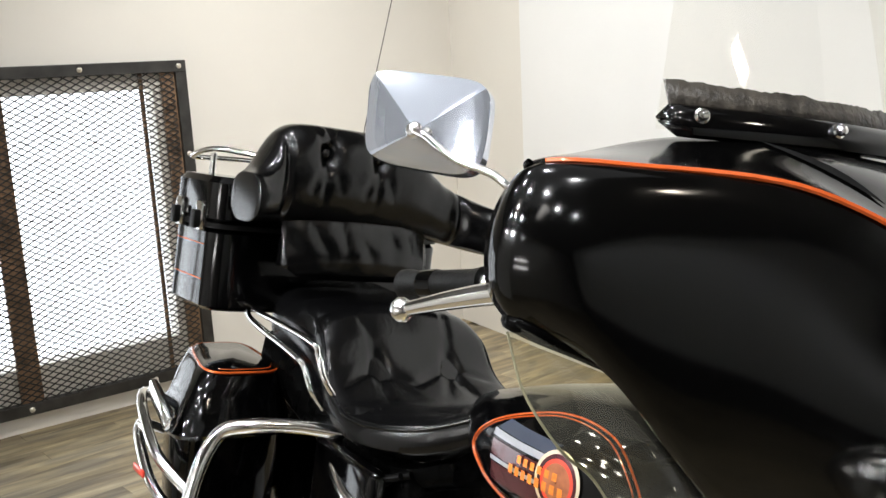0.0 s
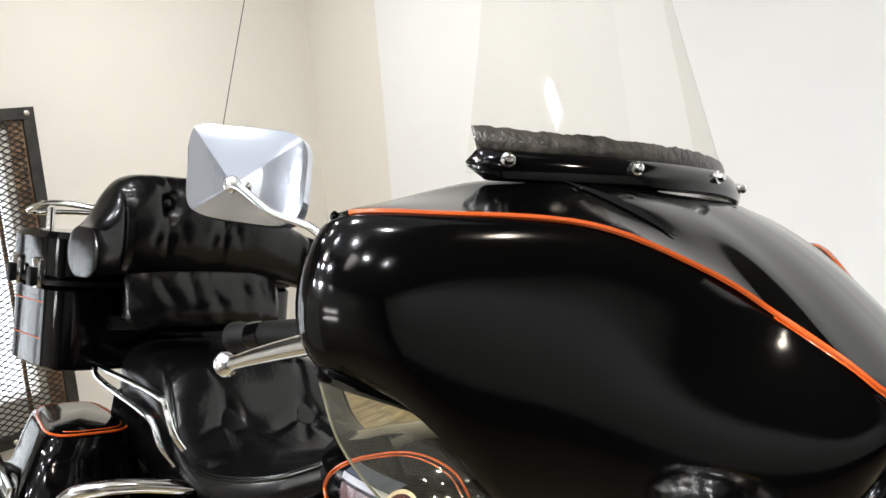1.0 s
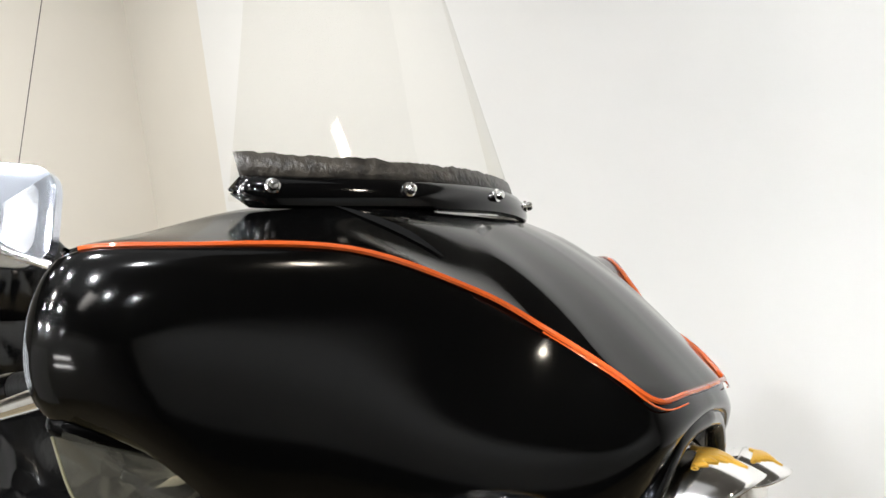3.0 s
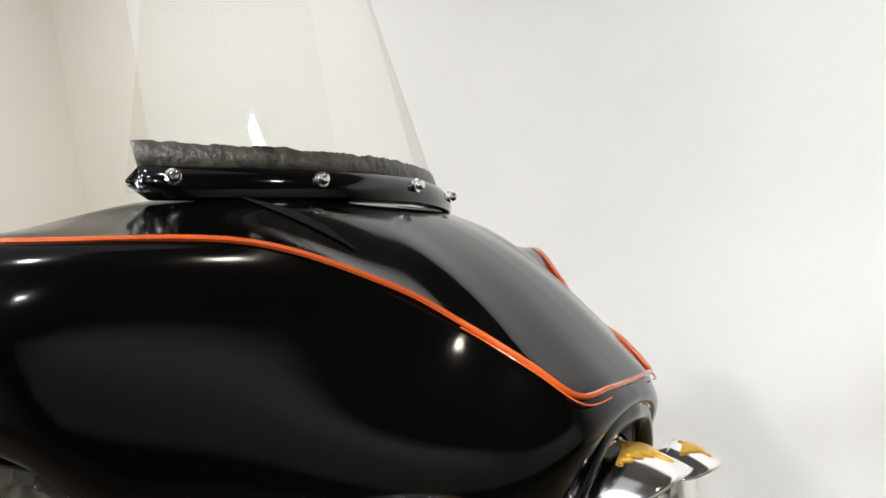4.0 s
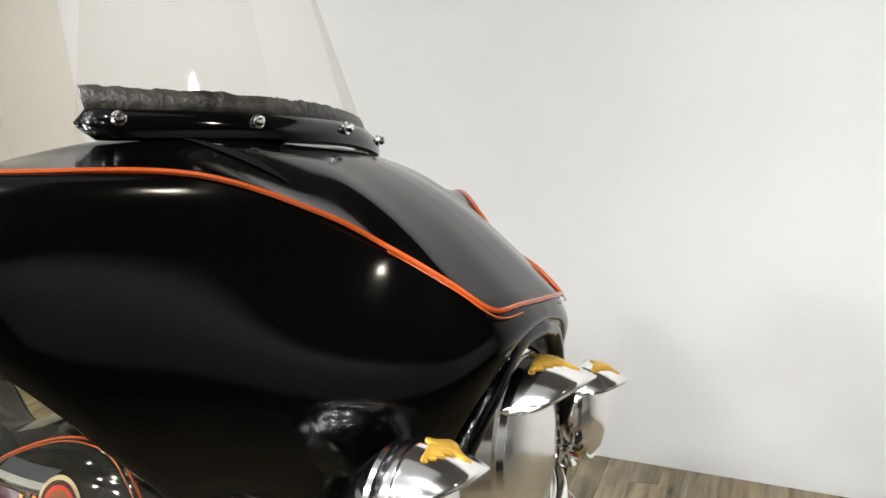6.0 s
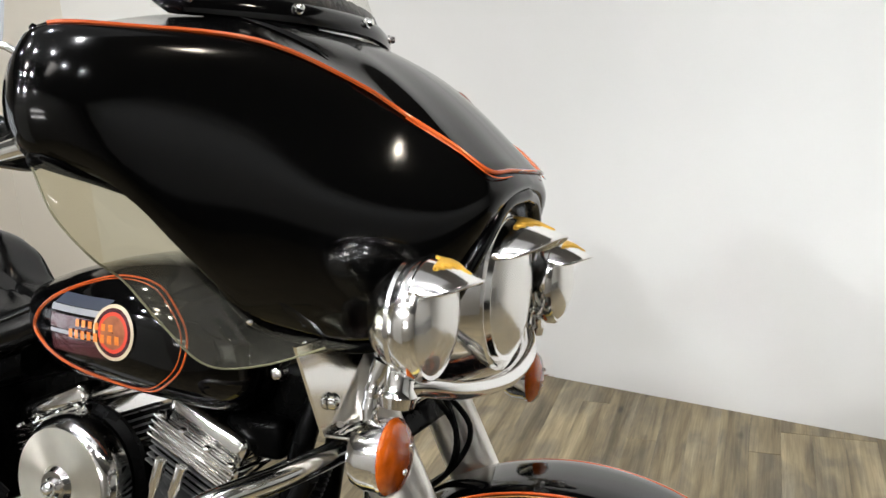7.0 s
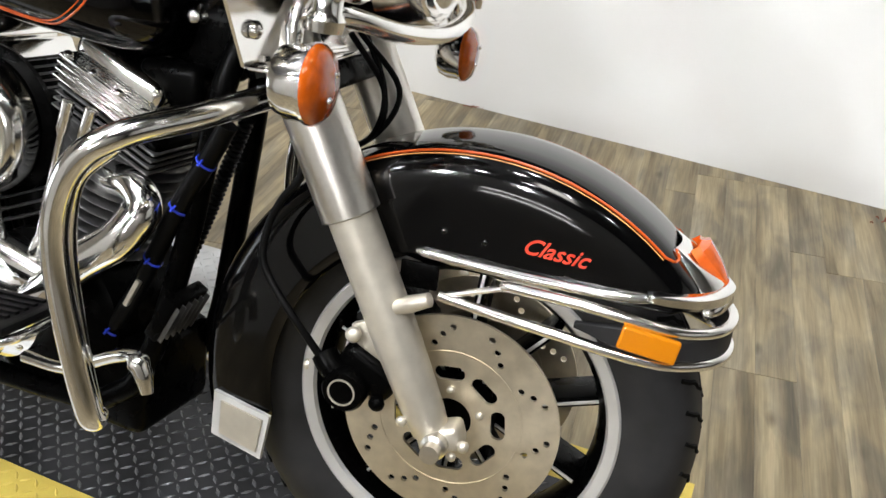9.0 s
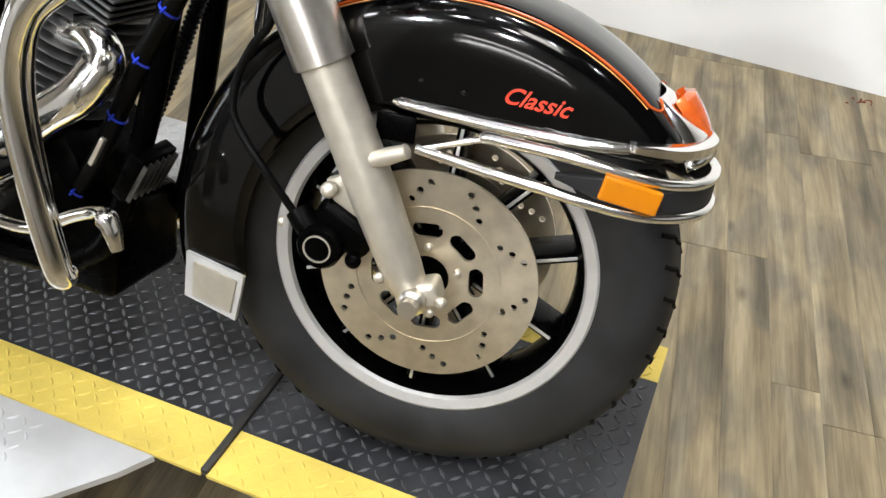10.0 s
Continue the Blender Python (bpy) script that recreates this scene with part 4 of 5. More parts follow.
# -- lamps
def lamp(name, c, r, depth, label, droop):
    c = V(c)
    m = along(c, c + V((1, 0, -.03)))
    shell = lathe([(0, -depth), (r * .35, -depth * .98), (r * .66, -depth * .86), (r * .88, -depth * .60), (r * .98, -depth * .3), (r, -.030), (r * .985, -.026), (r * 1.03, -.022), (r * 1.06, -.012), (r * 1.06, -.002), (r * 1.0, .004), (r * .95, .003)], 56, m)
    ob = upart(name, shell, CHROME, label=label)
    upart("lens", lathe([(r * .95, .002), (r * .8, .010), (r * .5, .0165), (r * .2, .0195), (0, .020)], 56, m), GLASS_LENS, ob, "clear fluted lamp lens")
    def visor_point(v, i, lift=0.0):
        """Peak of the visor: v from the rim to the tip, i from side to side (0 to 1)."""
        an = radians(30 + 120 * i)
        edge = math.sin(math.pi * i)
        rr = r * (1.05 + .02 * v * edge) + lift
        reach = .80 * r * edge ** .5
        return c + V((-.006 + v * (reach + .006), rr * math.cos(an) * (1 - .08 * v), rr * math.sin(an) - droop * reach * v - .14 * r * v ** 2.5 * edge))
    vz = upart("visor", grid([[visor_point(j / 10, i / 40) for i in range(41)] for j in range(11)]), CHROME, ob, "chrome lamp visor")
    thicken(vz, .0025, 1)
    rows = []                                        # gold winged emblem lying on the visor
    for k in range(25):
        q = -1 + k / 12
        a0 = abs(q)
        v0 = .22 + .10 * a0 - (.10 if a0 < .15 else 0)
        v1 = .70 - .30 * a0 + (.12 if a0 < .15 else 0) - .05 * (k % 3)
        rows.append([visor_point(v0 + (v1 - v0) * m / 3, .5 + .21 * q, .0026 + .0014 * (m in (1, 2))) for m in range(4)])
    thicken(upart("emblem", grid(rows), GOLD, ob, "gold winged emblem", smooth=False), .0015, 1)
    return ob


head = lamp("headlight", (-.082, CY, .598), .090, .10, "round headlight with a chrome visor and gold emblem", .16)
upart("headlight_ring", lathe([(.093, -.004), (.099, .004), (.104, .002), (.116, -.025), (.124, -.05), (.118, -.052), (.108, -.03), (.096, -.01)], 64, along((-.088, CY, .598), (.9, CY, .57)), closed=True), CHROME, head, "chrome trim ring")
upart("nacelle", lathe([(.100, -.02), (.118, -.05), (.128, -.09), (.110, -.11), (0, -.12)], 48, along((-.085, CY, .598), (.9, CY, .57))), BLACK_SOFT, head)
for s in (-1, 1):
    pl = lamp("passing_lamp", (-.082, CY + s * .257, .590 - s * .006), .062, .066, "chrome passing lamp with visor and gold emblem", .34)
    upart("lamp_mount", lathe([(.019, 0), (.021, .012), (.016, .02), (.016, .05), (0, .05)], 24, along((-.125, CY + s * .253, .50), (-.12, CY + s * .253, .56))), CHROME, pl)
    c = V((-.129, CY + s * .265, .438 - s * .010))
    d = V((1, 0, 0))
    t = upart("turn_signal", lathe([(0, -.042), (.020, -.040), (.035, -.032), (.0395, -.02), (.0395, 0), (.042, .001), (.042, .005)], 36, along(c, c + d)), CHROME, label="chrome turn signal with an amber lens")
    upart("lens", lathe([(.0415, .004), (.041, .008), (.034, .015), (.018, .020), (0, .0215)], 36, along(c, c + d)), AMBER, t, "amber lens")
    for w in (-.012, .012):
        bolt(c + V((.022, w * .6, w)), d, .0035, t, put=upart, name="lens_screw")
    upart("stalk", tube([c + V((-.022, 0, .036)), c + V((-.022, -s * .002, .058)), c + V((-.018, -s * .006, .078)), c + V((-.010, -s * .010, .098))], [.008, .0085, .009, .010, .008, .009, .010, .0085, .010, .011, .0115, .012, .013], 12, per=4), CHROME, t, "stepped chrome stalk")
upart("light_bar", tube([(-.150, CY - .246, .515), (-.120, CY - .21, .512), (-.092, CY - .13, .494), (-.080, CY, .484), (-.092, CY + .13, .494), (-.120, CY + .21, .512), (-.150, CY + .246, .515)], .0115, 12, per=8), CHROME, label="chrome lamp bar")


def skirt():
    """Chrome panel across the fork below the fairing."""
    bm = plate([(-.232, .431), (-.205, .427), (.205, .427), (.232, .431), (.295, .545), (.10, .545), (.075, .505), (-.075, .505), (-.10, .545), (-.295, .545)], [], .004)
    m = Matrix.Translation((-.228, CY, .016)) @ Matrix(((0, 0, 1, 0), (1, 0, 0, 0), (0, 1, 0, 0), (0, 0, 0, 1)))
    bmesh.ops.transform(bm, matrix=m, verts=bm.verts)
    ob = upart("fork_skirt", bm, CHROME, label="chrome panel across the fork", smooth=False)
    for s in (-1, 1):
        bolt((-.223, CY + s * .218, .486), (1, 0, 0), .010, ob, put=upart)
        upart("panel_bead", tube([(-.223, CY + s * .195, .453), (-.222, CY + s * .15, .453), (-.222, CY + s * .12, .476), (-.223, CY + s * .09, .491)], .004, 8, per=4), CHROME, ob)
    upart("panel_edge", box((.03, .43, .004), Matrix.Translation((-.215, CY, .4435)), .001), CHROME, ob)
    return ob


skirt()


# -- mirror, grip and lever
def mirror():
    c = V((-.636, -.374, .919))
    u, v = V((.070, .0226, -.0055)), V((-.0115, .0096, .050))
    n = u.cross(v).normalized()
    if n.x - n.y < 0:
        n = -n
    hx, hy = .10, -.42                               # hub where the four facets of the back meet

    def back(x, y, lift=0.0):
        fall = min((1 - y) / (1 - hy), (1 + y) / (1 + hy), (1 - x) / (1 - hx), (1 + x) / (1 + hx))
        return c + u * x + v * y + n * (.006 + .030 * max(0, fall) ** .9 + lift)

    rows = []
    for k in (0, .006, .2, .4, .6, .8, .92, .98, 1):
        row = []
        for i in range(48):
            a = i * math.tau / 48
            x = abs(math.cos(a)) ** .42 * (1 if math.cos(a) > 0 else -1)
            y = abs(math.sin(a)) ** .42 * (1 if math.sin(a) > 0 else -1)
            x *= 1 + .04 * y
            row.append(back(hx + (x - hx) * k, hy + (y - hy) * k) if k else c + u * x + v * y - n * .004)
        rows.append(row)
    rows = [rows[0]] + rows[:0:-1]
    bm = grid(rows, True)
    bmesh.ops.remove_doubles(bm, verts=bm.verts, dist=1e-5)
    ob = upart("mirror", bm, MIRROR_BACK, label="faceted chrome backed rear-view mirror", smooth=False)
    upart("mirror_glass", grid([[c + (u * x * (1 - .1 * abs(y)) + v * y) * .90 - n * .0055 for x in (-.95, 0, .95)] for y in (-.9, 0, .9)]), GLASS_LENS, ob)
    hub = back(hx, hy)
    upart("mirror_stem", tube([hub, hub + n * .010 + u * .25 - v * .12, V((-.545, -.412, .880)), V((-.49, -.40, .862)), V((-.47, -.36, .80))], [.0065, .006, .005, .0045] + [.0040] * 13, 10, per=4), CHROME, ob, "slim chrome stem")
    bolt(hub, n, .009, ob, put=upart)
    bolt(back(hx + .16, hy + .02), n, .006, ob, put=upart)


mirror()
bar = upart("handlebar", tube([(-.40, .0, .76), (-.42, -.20, .80), (-.46, -.325, .785), (-.545, -.360, .765), (-.645, -.3655, .750)], .0115, 12, per=6), CHROME, label="chrome handlebar")
upart("hand_grip", lathe([(.0, 0), (.016, 0), (.0165, .01), (.0145, .02), (.0145, .10), (.017, .115), (.0, .118)], 24, along((-.655, -.366, .7485), (-.548, -.360, .765))), PLASTIC, bar, "black rubber hand grip")
upart("grip_band", lathe([(.0152, .03), (.0156, .04), (.0152, .05)], 24, along((-.655, -.366, .7485), (-.548, -.360, .765))), BLACK, bar)
lev = upart("brake_lever", tube([(-.430, -.414, .776), (-.478, -.421, .764), (-.529, -.430, .749), (-.569, -.436, .736)], [.011, .0115, .0115, .011, .0105, .010, .0095, .009, .0085, .008, .0075, .007, .0075], 12, per=4), CHROME, label="polished brake lever")
upart("lever_ball", lathe([(0, -.012), (.007, -.010), (.0115, -.004), (.0125, 0), (.0115, .004), (.007, .010), (0, .012)], 20, along((-.572, -.436, .735), (-.68, -.45, .70))), CHROME, lev)


# ---- body of the motorcycle ----
def power_ring(c, w, h, n=28, p=2.6):
    out = []
    for k in range(n):
        a = k * math.tau / n
        cs, sn = math.cos(a), math.sin(a)
        out.append((c[0] + w * abs(cs) ** (2 / p) * (1 if cs > 0 else -1), c[1] + h * abs(sn) ** (2 / p) * (1 if sn > 0 else -1)))
    return out


def loft(stations, n=28, p=2.6):
    """Closed body through stations (x, y mid, z mid, half width, half height)."""
    return grid([[V((x, yy, zz)) for yy, zz in power_ring((y, z), w, h, n, p)] for x, y, z, w, h in stations], True, True)


def smooth_stations(st, per=5):
    a = spline([s[:3] for s in st], per)
    b = spline([(s[3], s[4], 0) for s in st], per)
    return [(p.x, p.y, p.z, max(q.x, .004), max(q.y, .004)) for p, q in zip(a, b)]


def bpart(name, bm, material, parent=bike, label="", smooth=True):
    return part(name, bm, material, parent, label, smooth)


# -- fuel tank
TANK = [(-.405, -.03, .47, .03, .03), (-.42, -.03, .478, .085, .065), (-.46, -.03, .492, .135, .093), (-.53, -.03, .508, .162, .104), (-.62, -.03, .512, .166, .102), (-.72, -.03, .505, .150, .088), (-.80, -.03, .505, .115, .064), (-.87, -.03, .505, .06, .04), (-.90, -.03, .503, .02, .02)]
TANK_FINE = smooth_stations(TANK, 6)


def tank_y(x, z, out=.0015):
    """Right flank of the tank at x and z."""
    st = min(range(len(TANK_FINE) - 1), key=lambda i: abs(TANK_FINE[i][0] - x))
    a, b = TANK_FINE[max(0, st - 1)], TANK_FINE[st + 1]
    f = min(1, max(0, (x - a[0]) / (b[0] - a[0] + 1e-9)))
    y, zc, w, h = [a[i] + (b[i] - a[i]) * f for i in (1, 2, 3, 4)]
    q = min(.98, abs((z - zc) / h))
    return y - w * (1 - q ** 2.6) ** (1 / 2.6) - out


def on_tank(x, z, out=.0015):
    return V((x, tank_y(x, z, out), z))


tank = bpart("fuel_tank", loft(TANK_FINE), BLACK, label="gloss black fuel tank with orange stripe and round badge")
ring = spline([(-.778, .503, 0), (-.731, .546, 0), (-.652, .578, 0), (-.589, .590, 0), (-.527, .581, 0), (-.486, .548, 0), (-.471, .512, 0), (-.484, .468, 0), (-.537, .436, 0), (-.605, .438, 0), (-.683, .455, 0), (-.747, .480, 0)], 6, True)
mid = V((-.62, .512, 0))
bpart("pinstripe", tube([on_tank(p.x, p.y, .0002) for p in ring], .0016, 6, True), ORANGE, tank, "orange pinstripe loop")
bpart("pinstripe", tube([on_tank(*(mid + (p - mid) * .955).xy, .0004) for p in ring], .0011, 5, True), ORANGE, tank, "thin orange pinstripe loop")


def decal(x0, x1, z0, z1, material, out, name, label="", n=10, lean=0.0):
    rows = []
    for j in range(3):
        z = z0 + (z1 - z0) * j / 2
        rows.append([on_tank(x0 + (x1 - x0) * i / n + lean * (z - z0), z, out) for i in range(n + 1)])
    return bpart(name, grid(rows), material, tank, label)


decal(-.715, -.59, .534, .543, SILVER, .0012, "badge_streak", "silver streak")
decal(-.712, -.575, .510, .5300, MAROON, .0013, "badge_streak", "maroon streak")
decal(-.712, -.575, .503, .5085, SILVER, .0012, "badge_streak", "silver streak")
decal(-.708, -.575, .478, .5015, MAROON, .0013, "badge_streak", "maroon streak")
decal(-.71, -.60, .544, .560, SILVER_BLUE, .0012, "badge_streak", "pale blue streak", lean=1.2)


def badge_ring(r0, r1, material, out, label):
    rows = []
    for r in (r0, r1):
        rows.append([on_tank(-.576 + r * .93 * math.cos(a), .517 + r * math.sin(a), out) for a in [k * math.tau / 40 for k in range(41)]])
    bpart("badge", grid(rows), material, tank, label)


badge_ring(.0335, .0385, CREAM, .0030, "cream ring of the tank badge")
badge_ring(.023, .0280, RED, .0028, "red ring of the tank badge")
badge_ring(.0275, .0340, MAROON, .0027, "maroon ring of the tank badge")
badge_ring(.001, .0235, HEART, .0026, "orange heart of the tank badge")
# two rows of plain bars for the maker's name
LETTER = mat("badge_letter_paint", (0.70, 0.20, 0.02), 0.35, coat=0.4, noise_scale=200, vary=0.25)
rng = random.Random(3)
for z, h, x0, n in ((.5185, .0095, -.647, 6), (.5015, .0115, -.662, 8)):
    for k in range(n):
        x = x0 + .0130 * k
        decal(x, x + .0075, z, z + h, LETTER, .0040, "badge_bar", "orange bar", n=2)


REAR = Matrix.Translation((.012, .010, -.018))


def rpart(name, bm, material, parent=bike, label="", smooth=True):
    """A part behind the tank."""
    return part(name, bm, material, parent, label, smooth, m=REAR)


# -- saddle
def crease(x, y, a, b, width):
    """Depth factor of a fold that runs from a to b in plan."""
    dx, dy = b[0] - a[0], b[1] - a[1]
    k = min(1, max(0, ((x - a[0]) * dx + (y - a[1]) * dy) / (dx * dx + dy * dy)))
    d2 = (x - a[0] - k * dx) ** 2 + (y - a[1] - k * dy) ** 2
    return math.exp(-d2 / width ** 2) * (1 - .75 * k)


def seat():
    yc = -.016
    # x, half width at the piping, height of the piping, of the crown and of the skirt's foot
    st = [(-.745, .036, .578, .584, .556), (-.80, .060, .560, .572, .518), (-.86, .100, .522, .545, .474), (-.91, .135, .498, .522, .452), (-.98, .157, .482, .506, .440), (-1.05, .166, .476, .500, .437), (-1.10, .166, .490, .512, .450), (-1.14, .162, .516, .538, .476), (-1.175, .156, .566, .592, .515), (-1.215, .146, .592, .622, .55), (-1.26, .140, .596, .618, .56)]
    first = spline([p[:3] for p in st], 9)
    other = spline([(p[3], p[4], 0) for p in st], 9)
    buttons = [(-1.150, -.095), (-1.146, .060), (-1.0, -.115), (-1.0, .075)]
    folds = []
    for bx, by in buttons[:2]:
        out = -1 if by < yc else 1
        folds += [((bx, by), (bx + .085, by + out * .02)), ((bx, by), (bx + .03, by + out * .075)), ((bx, by), (bx - .07, by + out * .02)), ((bx, by), (bx + .06, by - out * .04))]
    folds += [(buttons[0], (-1.11, -.034)), (buttons[1], (-1.11, -.034)), ((-1.0, -.17), (-.93, -.12)), ((-.97, -.165), (-.90, -.09)), ((-1.03, .10), (-.95, .04)), ((-1.06, -.19), (-1.02, -.12))]
    rows = []
    for p, q in zip(first, other):
        x, w, zp = p
        w *= 1.12
        zt, zb = q.x, q.y
        flank = [V((x, -w * .93, zb)), V((x, -w * 1.0 - .004, zb + (zp - zb) * .3)), V((x, -w * 1.0 - .006, zb + (zp - zb) * .65)), V((x, -w - .001, zp))]
        row = [v + V((0, yc, 0)) for v in flank]
        for k in range(41):
            t = -.985 + 1.97 * k / 40
            y = yc + w * t
            crown = (1 - abs(t) ** 3.2)
            dish = -.016 * (1 - t * t) * math.exp(-((x + 1.02) / .12) ** 2)
            z = zp + .004 + (zt - zp) * crown ** .6 + dish
            for bx, by in buttons[:2]:
                z -= .020 * math.exp(-((x - bx) ** 2 + (y - by) ** 2) / .016 ** 2)
            for a, b in folds:
                z -= .009 * crease(x, y, a, b, .0065)
            z += .0022 * noise.noise(V((x * 16, y * 16, 2.0))) * crown
            row.append(V((x, y, z)))
        row += [V((v.x, yc - v.y, v.z)) for v in reversed(flank)]
        rows.append(row)
    ob = rpart("rider_seat", grid(rows), LEATHER, label="black tufted leather rider seat with piped skirt")
    thicken(ob, .012)
    for k in (3, -4):
        rpart("seat_piping", tube([r[k] + V((0, 0, .002)) for r in rows[2:-6:2]], .0032, 8), LEATHER, ob, "leather piping")
    for bx, by in buttons[:2]:
        z = min((v for r in rows for v in r), key=lambda v: (v.x - bx) ** 2 + (v.y - by) ** 2).z
        rpart("seat_button", lathe([(.008, -.003), (.008, .002), (.004, .004), (0, .0045)], 14, along((bx, by, z), (bx + .05, by, z + .1))), LEATHER, ob)
    rows = []
    for p, q in zip(spline([(-1.10, .150, .470), (-1.16, .165, .535), (-1.22, .176, .602), (-1.30, .176, .622), (-1.38, .165, .622), (-1.44, .14, .615)], 6), spline([(.43, 0, 0), (.46, 0, 0), (.50, 0, 0), (.53, 0, 0), (.55, 0, 0), (.56, 0, 0)], 6)):
        x, w, z = p
        row = []
        for k in range(33):
            a = math.pi * k / 32
            c, d = math.cos(a), math.sin(a)
            y = w * abs(c) ** .35 * (-1 if c > 0 else 1)
            zz = q.x + (z - q.x) * d ** .35 + .014 * d ** 2 + .003 * noise.noise(V((x * 18, y * 14, 9.0)))
            row.append(V((x, yc + y, zz)))
        rows.append(row)
    thicken(rpart("passenger_seat", grid(rows), LEATHER, label="black leather passenger seat"), .01)
    rpart("seat_pan", loft(smooth_stations([(-.88, -.04, .44, .08, .03), (-1.0, -.04, .40, .12, .03), (-1.2, -.04, .43, .13, .06), (-1.42, -.04, .50, .14, .06)]), 20, 3.5), BLACK_SOFT, label="black seat pan")


seat()


def backrest():
    """Upper pad with arms that wrap forward, and a lower pad."""
    yc = -.045
    rows = []
    n = 140
    for i in range(n + 1):
        s = -1 + 2 * i / n
        a = abs(s)
        fwd = .065 * max(0, a - .50) ** 1.3 / .5 ** 1.3
        x = -1.335 + fwd
        y = yc - .0065 + .2665 * math.sin(s * 1.35) / math.sin(1.35)
        if y < -.08:
            hump = 1 / (1 + math.exp((-.26 - y) / .016))
            top = .842 + .100 * hump
        else:
            hump = 1 / (1 + math.exp((y - .065) / .018))
            top = .868 - .36 * max(0, y - .10) + .074 * hump
        bot = .762 - .17 * max(0, y - .03)
        th = .058 + .006 * hump
        if a > .955:
            q = math.sqrt(max(.10, 1 - ((a - .955) / .045) ** 2))
            m = (top + bot) / 2
            top, bot, th = m + (top - m) * q, m + (bot - m) * q, th * q
        zc, hh = (top + bot) / 2, (top - bot) / 2
        row = []
        for k in range(64):
            b = k * math.tau / 64
            c, d = math.cos(b), math.sin(b)
            px = abs(c) ** .7 * (1 if c > 0 else -1)
            pz = abs(d) ** .8 * (1 if d > 0 else -1)
            dx, z = th * px, zc + hh * pz
            yy = y
            if c > 0:
                for by in (-.160, -.050):
                    r2 = ((y - by) / .020) ** 2 + ((z - .892) / .020) ** 2
                    dx -= .014 * math.exp(-r2)
                    for ty, tz in ((.004, .085), (-.006, -.085), (.035, .06), (-.035, .055), (.03, -.06), (-.03, -.065)):
                        dx -= .006 * crease(y, z, (by, .892), (by + ty, .892 + tz), .0065)
                dx += .002 * noise.noise(V((y * 22, z * 9, 1.0)))
                dx -= .010 * math.exp(-((y - .150) / .008) ** 2) + .010 * math.exp(-((y + .240) / .008) ** 2)
            row.append(V((x + dx, yy, z)))
        rows.append(row)
    ob = rpart("backrest", grid(rows, True, True), LEATHER, label="black tufted leather passenger backrest with wrap-round arms")
    for by in (-.160, -.050):
        rpart("backrest_button", lathe([(.009, 0), (.009, .003), (.005, .0055), (0, .006)], 14, along((-1.296, by, .892), (-1.0, by, .897))), LEATHER, ob)
    rows = []
    for j in range(14):
        v = j / 13
        z = .683 + .095 * v
        w = .150 - .008 * v
        row = []
        for i in range(33):
            s = -1 + 2 * i / 32
            puff = .018 * (1 - s ** 4) * (1 - (2 * v - 1) ** 4) ** .5
            wr = .003 * noise.noise(V((s * 5.5 + v * 1.5, v * 1.6, 3.1))) * 2 * math.sin(math.pi * v)
            row.append(V((-1.315 - .02 * v + puff + wr, yc - .022 + w * s, z)))
        rows.append(row)
    thicken(rpart("lower_pad", grid(rows), LEATHER, ob, "creased lower leather pad"), .05, 0)


backrest()


# -- luggage box
def luggage():
    def shell(z0, z1, grow):
        st = []
        rows = []
        for z in (z0, z0 + .008, (z0 + z1) / 2, z1 - .012, z1):
            ins = .010 if z in (z0, z1) else 0
            w, l = .262 + grow - ins, .108 + grow - ins
            rows.append([V((-1.525 + xx, -.04 + yy, z)) for xx, yy in power_ring((0, 0), l, w, 48, 7)])
        return grid(rows, True, True)
    ob = rpart("luggage_box", shell(.578, .735, 0), BLACK, label="gloss black hard luggage box with chrome latches")
    rpart("box_lid", shell(.742, .828, .004), BLACK, ob, "gloss black lid")
    rpart("box_seal", shell(.733, .744, .002), PLASTIC, ob)
    for x in (-1.475, -1.575):
        y = -.04 - .266
        rpart("latch", box((.032, .016, .055), Matrix.Translation((x, y, .752)), .005), CHROME, ob, "chrome latch")
        rpart("latch_tab", box((.022, .012, .035), Matrix.Translation((x, y - .012, .745)), .004), PLASTIC, ob)
    for z, w in ((.700, .0009), (.635, .0009)):
        run = [V((-1.46, -.3025, z)), V((-1.525, -.3028, z)), V((-1.59, -.3025, z))]
        rpart("pinstripe", tube(run, w, 6), ORANGE, ob)
    rail = [(-1.43, -.20, .872), (-1.48, -.225, .876), (-1.55, -.262, .878), (-1.62, -.275, .862), (-1.635, -.25, .858), (-1.64, -.15, .862), (-1.64, .07, .862), (-1.62, .165, .866), (-1.56, .18, .874), (-1.48, .165, .872), (-1.43, .14, .868)]
    r = rpart("luggage_rail", tube(rail, .0055, 10, per=6), CHROME, label="chrome luggage rail")
    for x, y in ((-1.55, -.262), (-1.61, -.235), (-1.55, .185)):
        rpart("rail_post", lathe([(.006, 0), (.006, .045), (0, .045)], 10, along((x, y, .825), (x, y, .87))), CHROME, r)
    a = rpart("antenna", tube([(-1.78, .19, .60), (-1.79, .205, .80), (-1.80, .252, 1.2), (-1.80, .31, 1.70)], .0011, 6, per=4), DARKSTEEL, label="thin black whip antenna")
    rpart("antenna_base", lathe([(.012, 0), (.010, .04), (.004, .06), (0, .06)], 12, along((-1.78, .19, .58), (-1.785, .195, .70))), PLASTIC, a)


luggage()


